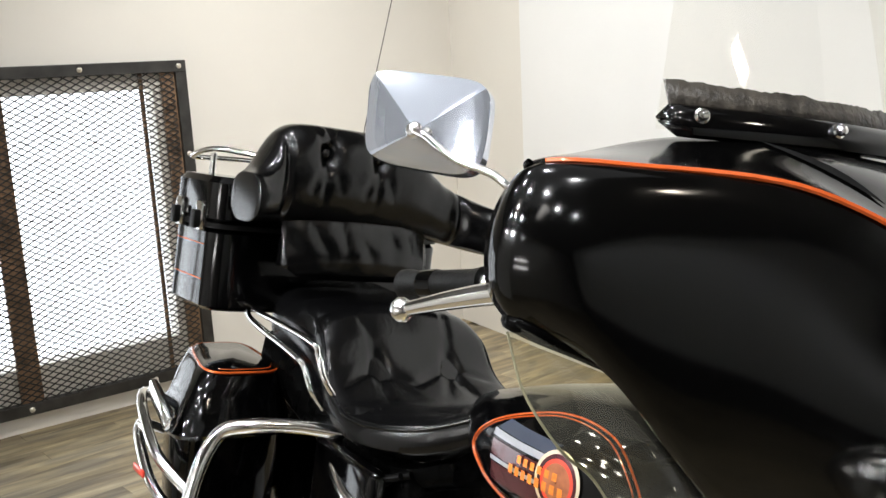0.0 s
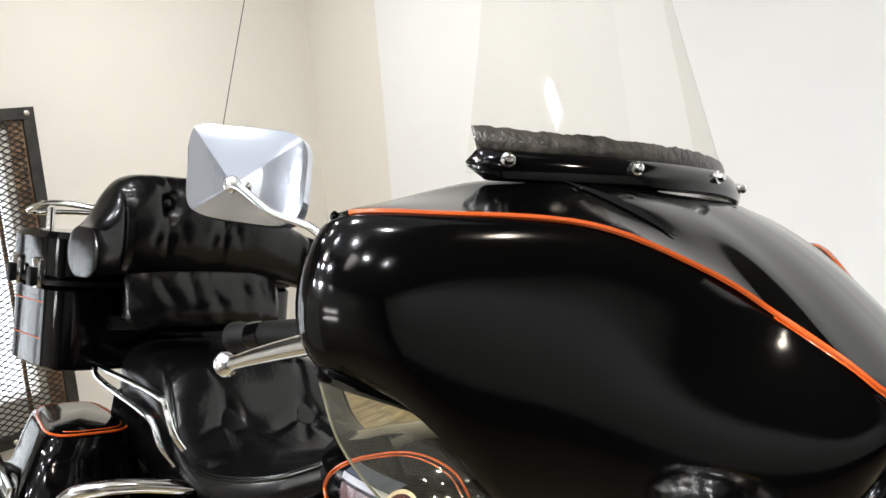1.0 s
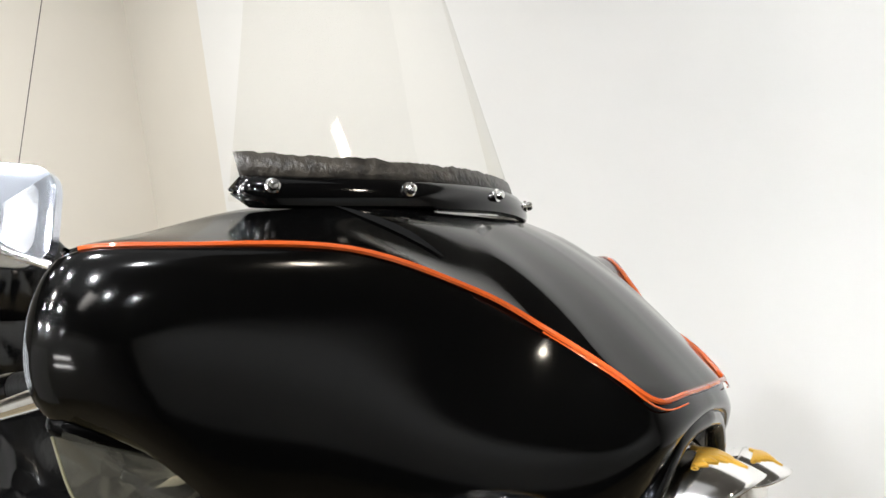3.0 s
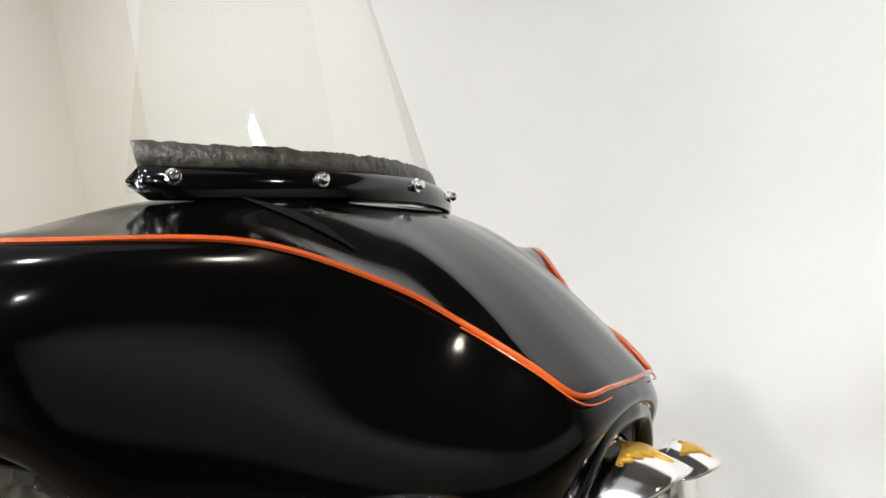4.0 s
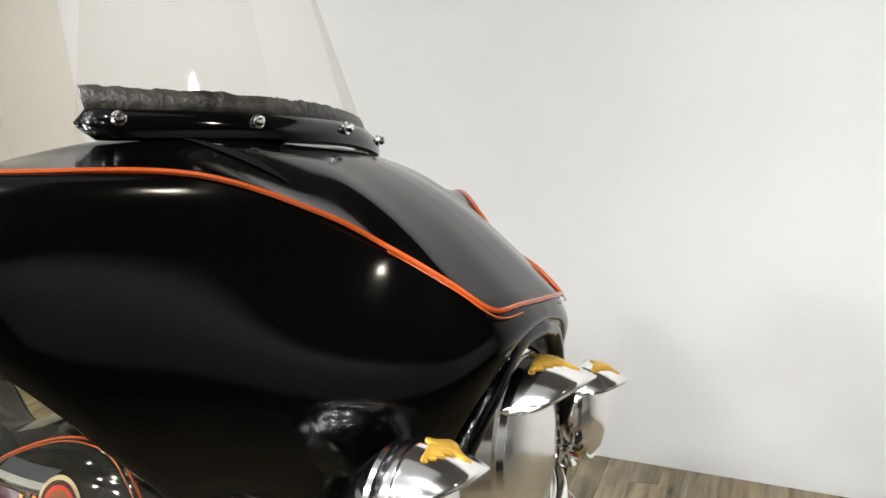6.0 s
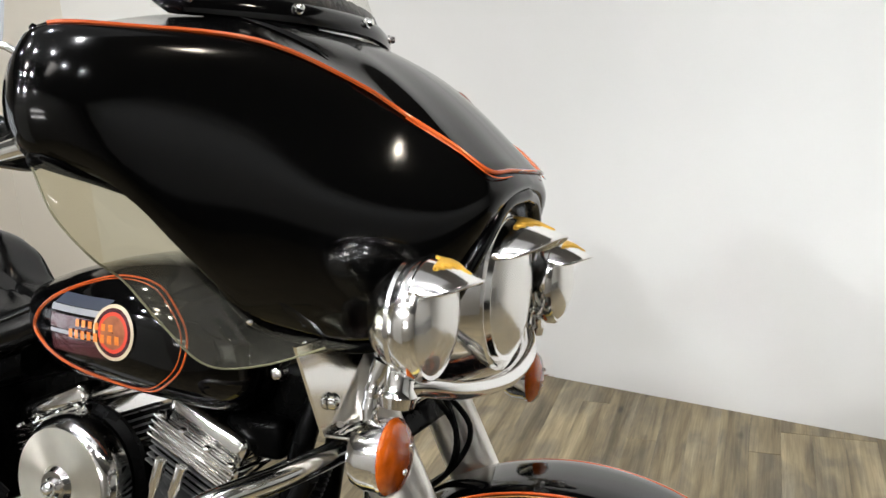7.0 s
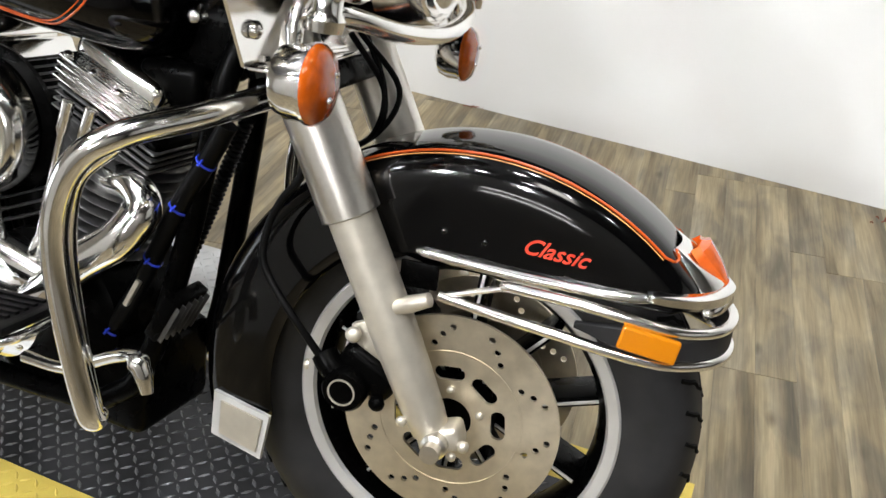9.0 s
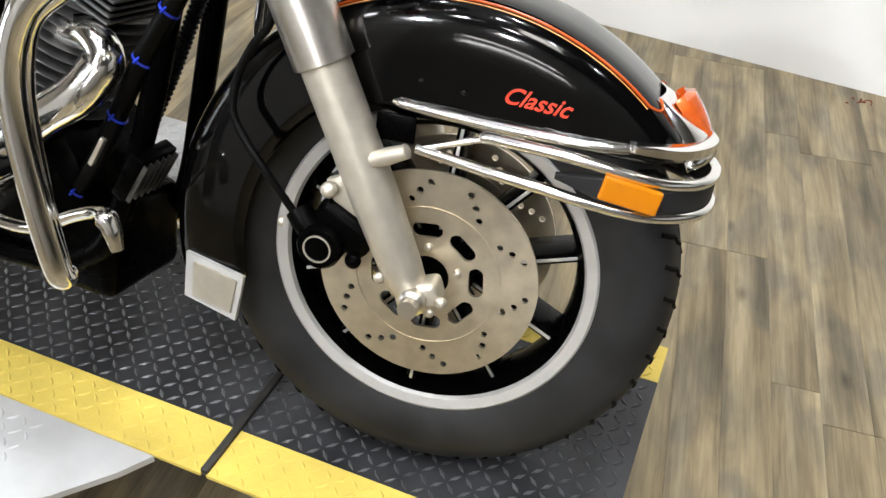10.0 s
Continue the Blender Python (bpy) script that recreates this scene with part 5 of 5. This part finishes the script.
# -- saddlebags and their rails
def saddlebag(s):
    yc = -.04
    f = lambda x, y, z: V((x, yc + s * y * (1 - .95 * max(0, -1.31 - x)), z))   # the bags draw in towards the rear
    def tier(z, x0, x1, y0, y1, r=5):
        cx, cy = (x0 + x1) / 2, (y0 + y1) / 2
        return [f(cx + xx, cy + yy, z) for xx, yy in power_ring((0, 0), (x1 - x0) / 2, (y1 - y0) / 2, 40, r)]
    ob = rpart("saddlebag", grid([tier(.10, -1.56, -1.36, .13, .31), tier(.12, -1.58, -1.34, .12, .33), tier(.30, -1.60, -1.325, .115, .345), tier(.385, -1.60, -1.32, .115, .345)], True, True), BLACK, label="gloss black hard saddlebag with orange pinstripe")
    lid = rpart("bag_lid", grid([tier(.378, -1.615, -1.295, .10, .352), tier(.386, -1.62, -1.288, .095, .356), tier(.394, -1.612, -1.298, .105, .346), tier(.44, -1.598, -1.318, .118, .328), tier(.480, -1.585, -1.335, .132, .306), tier(.490, -1.565, -1.352, .150, .285)], True, True), BLACK, ob, "gloss black bag lid")
    loop = [V((p.x, p.y, .4852)) for p in tier(.4845, -1.582, -1.334, .134, .296, 4)]
    rpart("pinstripe", tube(loop, .0024, 6, True), ORANGE, ob, "orange pinstripe")
    rpart("pinstripe", tube([V((p.x, p.y, .4885)) for p in tier(.4885, -1.572, -1.345, .144, .284, 4)], .0009, 5, True), ORANGE, ob)
    rpart("bag_latch", box((.11, .016, .030), Matrix.Translation(f(-1.37, .368, .425)) @ Matrix.Rotation(radians(24), 4, "Y"), .005), CHROME, ob)
    rail = [f(-1.125, .12, .429), f(-1.16, .20, .437), f(-1.18, .27, .436), f(-1.205, .31, .417), f(-1.20, .345, .345), f(-1.195, .36, .22), f(-1.22, .33, .06), f(-1.26, .22, .03)]
    r = rpart("bag_guard", tube(rail, .0125, 12, per=6), CHROME, label="chrome saddlebag guard rail")
    for dz in (0, -.058):
        run = [f(-1.198, .350, .325 + dz), f(-1.29, .375, .362 + dz), f(-1.40, .400, .405 + dz), f(-1.46, .405, .420 + dz), f(-1.49, .390, .412 + dz), f(-1.50, .350, .395 + dz)]
        rpart("guard_rail", tube(run, .0095, 10, per=5), CHROME, r)
    for x, z in ((-1.30, .335), (-1.40, .375)):
        rpart("rail_plate", box((.05, .004, .012), Matrix.Translation(f(x, .40, z)), .002), RED if x > -1.35 else CHROME, r)
    grab = [f(-1.46, .18, .593), f(-1.37, .195, .592), f(-1.165, .185, .580), f(-1.140, .18, .56), f(-1.118, .176, .525), f(-1.112, .150, .488)]
    if s > 0:                                        # the far rails end sooner, behind the seat
        grab = [V((p.x - .10, p.y - .03, p.z)) for p in grab]
    g = rpart("grab_rail", tube(grab, .0052, 10, per=5), CHROME, label="chrome passenger grab rail")
    grab = [f(-1.46, .185, .572), f(-1.37, .195, .568), f(-1.21, .185, .545), f(-1.18, .18, .53), f(-1.16, .176, .50), f(-1.155, .150, .465)]
    rpart("lower_rail", tube(grab, .0060, 10, per=5), CHROME, g)
    return ob


for side in (-1, 1):
    saddlebag(side)


# -- rear wheel and fender
def rear():
    m = Matrix.Translation((-1.60, -.03, 0)) @ SIDE
    w = rpart("rear_wheel", lathe([(0, -.06), (.05, -.06), (.06, 0), (.05, .06), (0, .06)], 32, m), BLACK_SOFT, label="black cast rear wheel")
    rpart("rim", lathe([(.222, .046), (.222, .053), (.19, .048), (.18, 0), (.19, -.048), (.222, -.053), (.222, -.046), (.20, 0)], 64, m, closed=True), RIM, w)
    rpart("tyre", lathe([(.214, -.045), (.2255, -.054), (.266, -.0665), (.297, -.060), (.316, -.030), (.3205, 0), (.316, .030), (.297, .060), (.266, .0665), (.2255, .054), (.214, .045)], 96, m, closed=True), RUBBER, w)
    rows = []
    for i in range(40):
        a = radians(20 + 170 * i / 39)
        rows.append([V((-1.60 + r * math.cos(a), -.03 + h, r * math.sin(a))) for r, h in ((.27, -.10), (.33, -.10), (.365, -.075), (.38, 0), (.365, .075), (.33, .10), (.27, .10))])
    thicken(rpart("rear_fender", grid(rows), BLACK, label="gloss black rear fender"), .003)


rear()


# -- engine
def engine():
    yc = -.03
    case = bpart("crankcase", lathe([(0, -.10), (.10, -.10), (.135, -.08), (.14, 0), (.135, .08), (.10, .10), (0, .10)], 48, Matrix.Translation((-.62, yc, -.01)) @ SIDE), BLACK_SOFT, label="black crankcase")
    bpart("gearbox", box((.26, .20, .20), Matrix.Translation((-.86, yc, .02)), .04, 4), BLACK_SOFT, case, "black gearbox")
    for name, tilt in (("front_cylinder", 22.5), ("rear_cylinder", -22.5)):
        t = radians(tilt)
        ax = V((math.sin(t), 0, math.cos(t)))
        base = V((-.635, yc, 0))
        rot = Matrix.Translation(base) @ Matrix.Rotation(t, 4, "Y")
        cyl = bpart(name, lathe([(.062, .10), (.062, .30), (0, .30)], 32, rot), BLACK_SOFT, label="black finned engine cylinder")
        for k in range(11):
            z = .135 + .0165 * k
            r = .092 if k < 8 else .098
            prof = [(.06, z - .0022), (r - .002, z - .0016), (r, z), (r - .002, z + .0016), (.06, z + .0022)]
            bpart("cooling_fin", lathe(prof, 40, rot, closed=True), FIN, cyl)
        head = bpart("cylinder_head", box((.17, .16, .05), rot @ Matrix.Translation((0, 0, .325)), .01, 2), BLACK_SOFT, cyl)
        lower = bpart("rocker_box", box((.165, .17, .034), rot @ Matrix.Translation((-.016, 0, .366)), .008, 3), CHROME, label="chrome rocker cover")
        bpart("rocker_lid", box((.150, .150, .038), rot @ Matrix.Translation((-.016, .0, .400)), .015, 4), CHROME, lower)
        for x in (-.085, -.040, .008, .052):
            bolt(rot @ V((x, -.084, .383)), rot.to_3x3() @ V((0, -.3, 1)), .007, lower, put=bpart)
        for k in range(4):
            bpart("rocker_rib", box((.158, .010, .0048), rot @ Matrix.Translation((-.016, -.086, .350 + .0105 * k)), .0015), CHROME, lower)
        for k in range(4):
            bpart("head_fin", box((.176, .168, .0036), rot @ Matrix.Translation((0, 0, .306 + .0105 * k)), .0012), FIN, head)
    # pushrod covers
    for a, b in (((-.585, -.145, .10), (-.510, -.135, .325)), ((-.600, -.150, .10), (-.545, -.140, .325)), ((-.66, -.15, .10), (-.70, -.135, .32)), ((-.68, -.145, .10), (-.74, -.13, .32))):
        p = bpart("pushrod_cover", lathe([(.009, 0), (.011, .01), (.008, .03), (.0052, .035), (.0052, .19), (.0085, .2), (.0085, .24), (0, .24)], 16, along(a, b)), CHROME, label="chrome pushrod cover")
    ac = bpart("air_cleaner", lathe([(0, .060), (.012, .060), (.016, .056), (.024, .056), (.030, .048), (.075, .046), (.086, .044), (.092, .038), (.099, .028), (.102, .012), (.100, -.002), (.094, -.006), (.094, -.03)], 64, Matrix.Translation((-.722, -.115, .266)) @ SIDE), CHROME, label="round chrome air cleaner cover")
    bpart("cover_face", lathe([(.031, .0485), (.086, .0455), (.086, .0445), (.031, .047)], 64, Matrix.Translation((-.722, -.115, .266)) @ SIDE, closed=True), SPUN, ac, "spun metal cover face")
    bolt((-.722, -.175, .266), (0, -1, 0), .012, ac, put=bpart)
    bpart("backing_plate", lathe([(0, 0), (.11, 0), (.112, .01), (.10, .02), (0, .02)], 48, Matrix.Translation((-.722, -.088, .266)) @ SIDE), BLACK_SOFT, ac)
    bpart("intake_box", box((.15, .08, .13), Matrix.Translation((-.70, -.06, .25)), .03, 4), BLACK_SOFT, ac)
    # cam cover
    cam = bpart("cam_cover", lathe([(0, .045), (.05, .045), (.07, .038), (.088, .022), (.09, 0), (.09, -.03)], 48, Matrix.Translation((-.665, -.145, .02)) @ SIDE), CHROME, label="polished cam cover")
    bpart("cam_nose", box((.16, .05, .07), Matrix.Translation((-.63, -.15, .075)) @ Matrix.Rotation(radians(12), 4, "Y"), .02, 4), CHROME, cam)
    bpart("cam_dome", lathe([(0, .03), (.02, .029), (.036, .022), (.042, .008), (.042, -.02)], 32, Matrix.Translation((-.765, -.175, .02)) @ SIDE), CHROME, cam)
    for a in range(8):
        bolt((-.665 + .078 * math.cos(a * .785), -.172, .02 + .078 * math.sin(a * .785)), (0, -1, 0), .006, cam, put=bpart)
    # exhaust
    ex = bpart("exhaust_header", tube([(-.52, -.09, .225), (-.46, -.11, .228), (-.430, -.125, .205), (-.452, -.14, .168), (-.52, -.15, .105), (-.60, -.165, .02), (-.70, -.18, -.06), (-.90, -.20, -.10), (-1.3, -.22, -.10)], .024, 16, per=7), CHROME, label="chrome exhaust header")
    bpart("heat_shield", tube([(-.436, -.128, .196), (-.458, -.145, .160), (-.52, -.155, .110), (-.585, -.168, .04)], .0285, 16, per=6), CHROME, ex, "chrome heat shield")
    bpart("exhaust_header", tube([(-.76, -.10, .24), (-.82, -.14, .18), (-.86, -.17, .08), (-.95, -.19, -.04), (-1.3, -.22, -.05)], .022, 14, per=6), CHROME, label="chrome exhaust header")
    bpart("muffler", lathe([(.028, 0), (.042, .06), (.044, .5), (.040, .62), (.034, .63), (0, .60)], 32, along((-1.28, -.23, -.10), (-1.95, -.25, -.06))), CHROME, label="chrome muffler")
    # frame
    for s in (-1, 1):
        bpart("frame_tube", tube([(-.335, yc + s * .02, .45), (-.352, yc + s * .045, .36), (-.388, yc + s * .06, .15), (-.428, yc + s * .08, -.02), (-.475, yc + s * .09, -.09), (-.60, yc + s * .10, -.12), (-1.2, yc + s * .12, -.12)], .017, 12, per=6), BLACK_SOFT, label="black frame tube")
    bpart("frame_backbone", tube([(-.34, yc, .52), (-.5, yc, .44), (-.9, yc, .42), (-1.2, yc, .40)], .025, 12, per=4), BLACK)
    bpart("steering_head", lathe([(.034, 0), (.034, .17), (0, .17)], 24, along((-.30, yc, .40), (-.37, yc, .56))), BLACK)
    bpart("front_cover", box((.10, .17, .15), Matrix.Translation((-.49, yc, -.09)), .02, 3), BLACK_SOFT, label="matt black cover between the frame tubes")
    bpart("frame_gusset", box((.12, .05, .10), Matrix.Translation((-.40, yc, .43)), .02, 3), BLACK_SOFT)
    # oil lines with ties, corrugated conduit, regulator
    line = bpart("oil_line", tube([(-.32, -.10, .34), (-.346, -.10, .292), (-.39, -.10, .218), (-.431, -.10, .132), (-.477, -.10, .042), (-.53, -.11, -.04)], .0135, 12, per=6), HOSE, label="black oil line with blue cable ties")
    for p in ((-.352, -.10, .283), (-.393, -.10, .211), (-.434, -.10, .125), (-.50, -.105, 0.0)):
        c = V(p)
        bpart("cable_tie", lathe([(.0135, -.0016), (.0150, -.0016), (.0150, .0016), (.0135, .0016)], 16, along(c, c + V((-.045, -.01, -.07))), closed=True), BLUE, line, "blue cable tie")
        bpart("tie_end", box((.003, .012, .002), Matrix.Translation(c + V((.004, -.018, .004))) @ Matrix.Rotation(radians(25), 4, "X")), BLUE, line)
    bpart("line_clamp", box((.008, .012, .05), Matrix.Translation((-.458, -.112, .072)) @ Matrix.Rotation(radians(28), 4, "Y"), .002), ALU, line, "aluminium clamp")
    pts, rad = [], []
    for i, p in enumerate(spline([(-.345, -.02, .33), (-.37, -.03, .25), (-.395, -.04, .17), (-.43, -.05, .08)], 22)):
        pts.append(p)
        rad.append(.0085 if i % 2 else .0115)
    bpart("conduit", tube(pts, rad, 10), HOSE, label="corrugated black conduit")
    bm = box((.022, .075, .075), Matrix.Rotation(radians(28), 4, "Y"), .003)
    reg = bpart("regulator", bm, BLACK_SOFT, label="finned black voltage regulator")
    reg.matrix_basis = Matrix.Translation((-.392, -.100, .058))
    for k in range(6):
        bpart("regulator_fin", box((.008, .0014, .066), Matrix.Rotation(radians(28), 4, "Y") @ Matrix.Translation((.014, -.033 + .0132 * k, 0))), FIN, reg)
    guard = [(-.27, -.03, .385), (-.275, -.09, .382), (-.30, -.18, .368), (-.345, -.265, .350), (-.385, -.293, .315), (-.412, -.297, .25), (-.416, -.293, .17), (-.400, -.285, .06), (-.385, -.278, -.012), (-.383, -.270, -.028), (-.388, -.262, -.028)]
    g = bpart("engine_guard", tube(guard, .0165, 16, per=8), CHROME, label="chrome engine guard")
    inner = [(-.390, -.262, -.028), (-.412, -.262, .06), (-.43, -.262, .17), (-.428, -.262, .24), (-.41, -.262, .29), (-.38, -.24, .325)]
    bpart("guard_brace", tube(inner, .0125, 12, per=6), CHROME, g)
    left = [V((x, 2 * yc - y, z)) for x, y, z in guard]
    bpart("engine_guard", tube(left, .0165, 14, per=6), CHROME, label="chrome engine guard")
    # floorboard and brake pedal
    fb = bpart("floorboard", box((.30, .105, .014), Matrix.Translation((-.635, -.262, .062)) @ Matrix.Rotation(radians(-6), 4, "Y"), .006, 2), HOSE, label="black rubber footboard with a chrome edge")
    bpart("board_edge", tube([(-.79, -.318, .028), (-.635, -.320, .045), (-.51, -.315, .060), (-.485, -.28, .064), (-.49, -.21, .064)], .007, 10, per=5), CHROME, fb)
    for k in range(6):
        bpart("board_rib", box((.26, .006, .004), Matrix.Translation((-.635, -.30 + .015 * k, .0705)) @ Matrix.Rotation(radians(-6), 4, "Y")), HOSE, fb)
    ped = bpart("brake_pedal", tube([(-.56, -.21, -.02), (-.48, -.215, -.01), (-.40, -.225, .035), (-.355, -.235, .055), (-.335, -.24, .045), (-.325, -.24, .015)], [.009] * 16 + [.011, .013, .015, .014, .012, .012, .011, .010, .009, .008], 12, per=5), CHROME, label="chrome brake pedal")
    bpart("side_cover", box((.22, .03, .20), Matrix.Translation((-1.06, -.17, .30)) @ Matrix.Rotation(radians(-6), 4, "Z"), .012, 3), BLACK, label="gloss black side cover")
    bpart("side_cover", box((.22, .03, .20), Matrix.Translation((-1.06, .11, .30)), .012, 3), BLACK, label="gloss black side cover")
    bpart("oil_tank", box((.24, .24, .24), Matrix.Translation((-1.04, -.03, .29)), .03, 3), BLACK_SOFT)
    fl = bpart("oil_filler", tube([(-1.10, -.17, .36), (-1.03, -.185, .335), (-.95, -.19, .33)], .014, 12, per=4), CHROME, label="chrome oil filler tube")
    for k in range(3):
        bpart("wire_loom", tube([(-.93, -.12 - .02 * k, .40), (-.98, -.16 - .01 * k, .36), (-.90, -.17, .28 - .03 * k), (-.86, -.14, .22)], .006, 8, per=5), HOSE, label="black wiring loom")
    bpart("ignition_bolt", lathe([(.014, 0), (.014, .006), (.008, .012), (.008, .022), (0, .025)], 16, along((-.405, -.052, .462), (-.38, -.14, .462))), CHROME, label="chrome tank bolt")
    bpart("coil_cover", box((.10, .05, .06), Matrix.Translation((-.43, -.06, .37)), .015, 3), BLACK_SOFT)
    bpart("side_stand", tube([(-.50, .10, -.13), (-.47, .20, -.24), (-.46, .27, -.375)], .012, 10, per=4), CHROME, label="chrome side stand")


engine()


# ---- lamps of the room, some of them added fills ----
def ceiling_lamp(at, target, sx, sy, watts, colour, label, spread=180, group=""):
    a = area_lamp("ceiling_lamp", at, target, sx, sy, watts, colour)
    a.data.spread = radians(spread)
    return tagged(a, label, "lamp", group)


# added strip without a known fitting, lifts the upper back wall
ceiling_lamp((0.7, 1.5, 3.5), (0.7, 2.5, 2.9), 5.0, 0.2, 24, (1.0, 0.99, 0.98), "unseen white strip added to brighten the top of the back wall", 100)
# added fill for the near floor, large and weak to keep its highlight faint
ceiling_lamp((0.75, -1.75, 3.45), (0.75, 0.0, 0.0), 0.6, 0.6, 3.5, (1.0, 0.96, 0.90), "unseen warm ceiling floodlight", 60)
ceiling_lamp((1.5, 0.42, 3.4), (-0.3, -0.2, 1.5), 0.14, 0.14, 3.8, (1.0, 0.90, 0.76), "unseen warm ceiling floodlight over the wheel", 150)
ceiling_lamp((-1.0, -2.0, 3.45), (0.2, 0.4, 0.0), 0.18, 0.18, 13, (1.0, 0.97, 0.92), "unseen warm ceiling floodlight")
# added fill that brightens the corner walls beside the window
ceiling_lamp((-2.7, 0.6, 3.45), (-3.7, 1.9, 1.2), 0.6, 0.4, 46, (1.0, 0.99, 0.97), "unseen white fill lamp added near the window", 120)
for k in range(5):
    ceiling_lamp((-1.7 + 0.68 * k, -2.45 + 0.06 * k, 3.35), (-0.6 + 0.60 * k, 2.5, 0.75), 0.10, 0.10, 2.6, (0.97, 0.985, 1.0), "small white ceiling spotlight", 52, "row of ceiling spotlights")
for k in range(3):
    ceiling_lamp((-2.3 + 1.3 * k, -3.75, 3.30), (-0.5 + 1.1 * k, 2.5, 0.55), 0.12, 0.12, 5.6, (0.97, 0.985, 1.0), "white track spotlight", 44, "track spotlights")
for k in range(2):
    ceiling_lamp((0.2, -3.1, 1.75 + 0.30 * k), (0.1, 0, 1.5), 0.9, 0.05, 5, (1.0, 0.99, 0.97), "white tube light", 180, "pair of tube lights")
# added strip, only brightens the white panel that the flank reflects
ceiling_lamp((4.15, -0.4, 3.4), (4.7, -0.4, 1.9), 3.0, 0.2, 6.5, (0.90, 0.95, 1.0), "unseen lamp strip added to brighten the end reflection panel", 110)
# added panel for ambient fill and brighter chrome
ceiling_lamp((-0.8, -0.5, 3.38), (-0.8, -0.5, 0.0), 2.2, 2.3, 5.6, (0.97, 0.985, 1.0), "unseen soft fill panel added over the motorcycle")
# added strip that lights the unseen partition
ceiling_lamp((-2.0, -2.5, 3.3), (-2.0, -3.2, 1.3), 1.6, 0.15, 10, (1.0, 0.99, 0.97), "unseen lamp strip added to wash the added partition", 140)
for k in range(6):
    ceiling_lamp((-2.1 + 0.75 * k, -1.25 + 0.22 * (k % 2), 3.42), (-1.6 + 0.6 * k, -0.2, 0.6), 0.07, 0.07, 3.4, (0.96, 0.98, 1.0), "small white ceiling spotlight", 110, "row of ceiling spotlights over the lift")
# added strip: makes the south wall bright enough to show in the chrome
ceiling_lamp((0.0, -3.45, 3.45), (0.0, -4.0, 1.6), 6.0, 0.15, 20, (0.92, 0.96, 1.0), "unseen lamp strip added to brighten the south wall for chrome reflections", 140)
for k in range(3):
    ceiling_lamp((-1.7 + 1.0 * k, -0.34 + 0.08 * (k % 2), 3.42), (-1.6 + 1.0 * k, -0.28, 0.6), 0.08, 0.08, 7.5, (0.96, 0.98, 1.0), "small white ceiling spotlight", 120, "row of ceiling spotlights over the motorcycle")
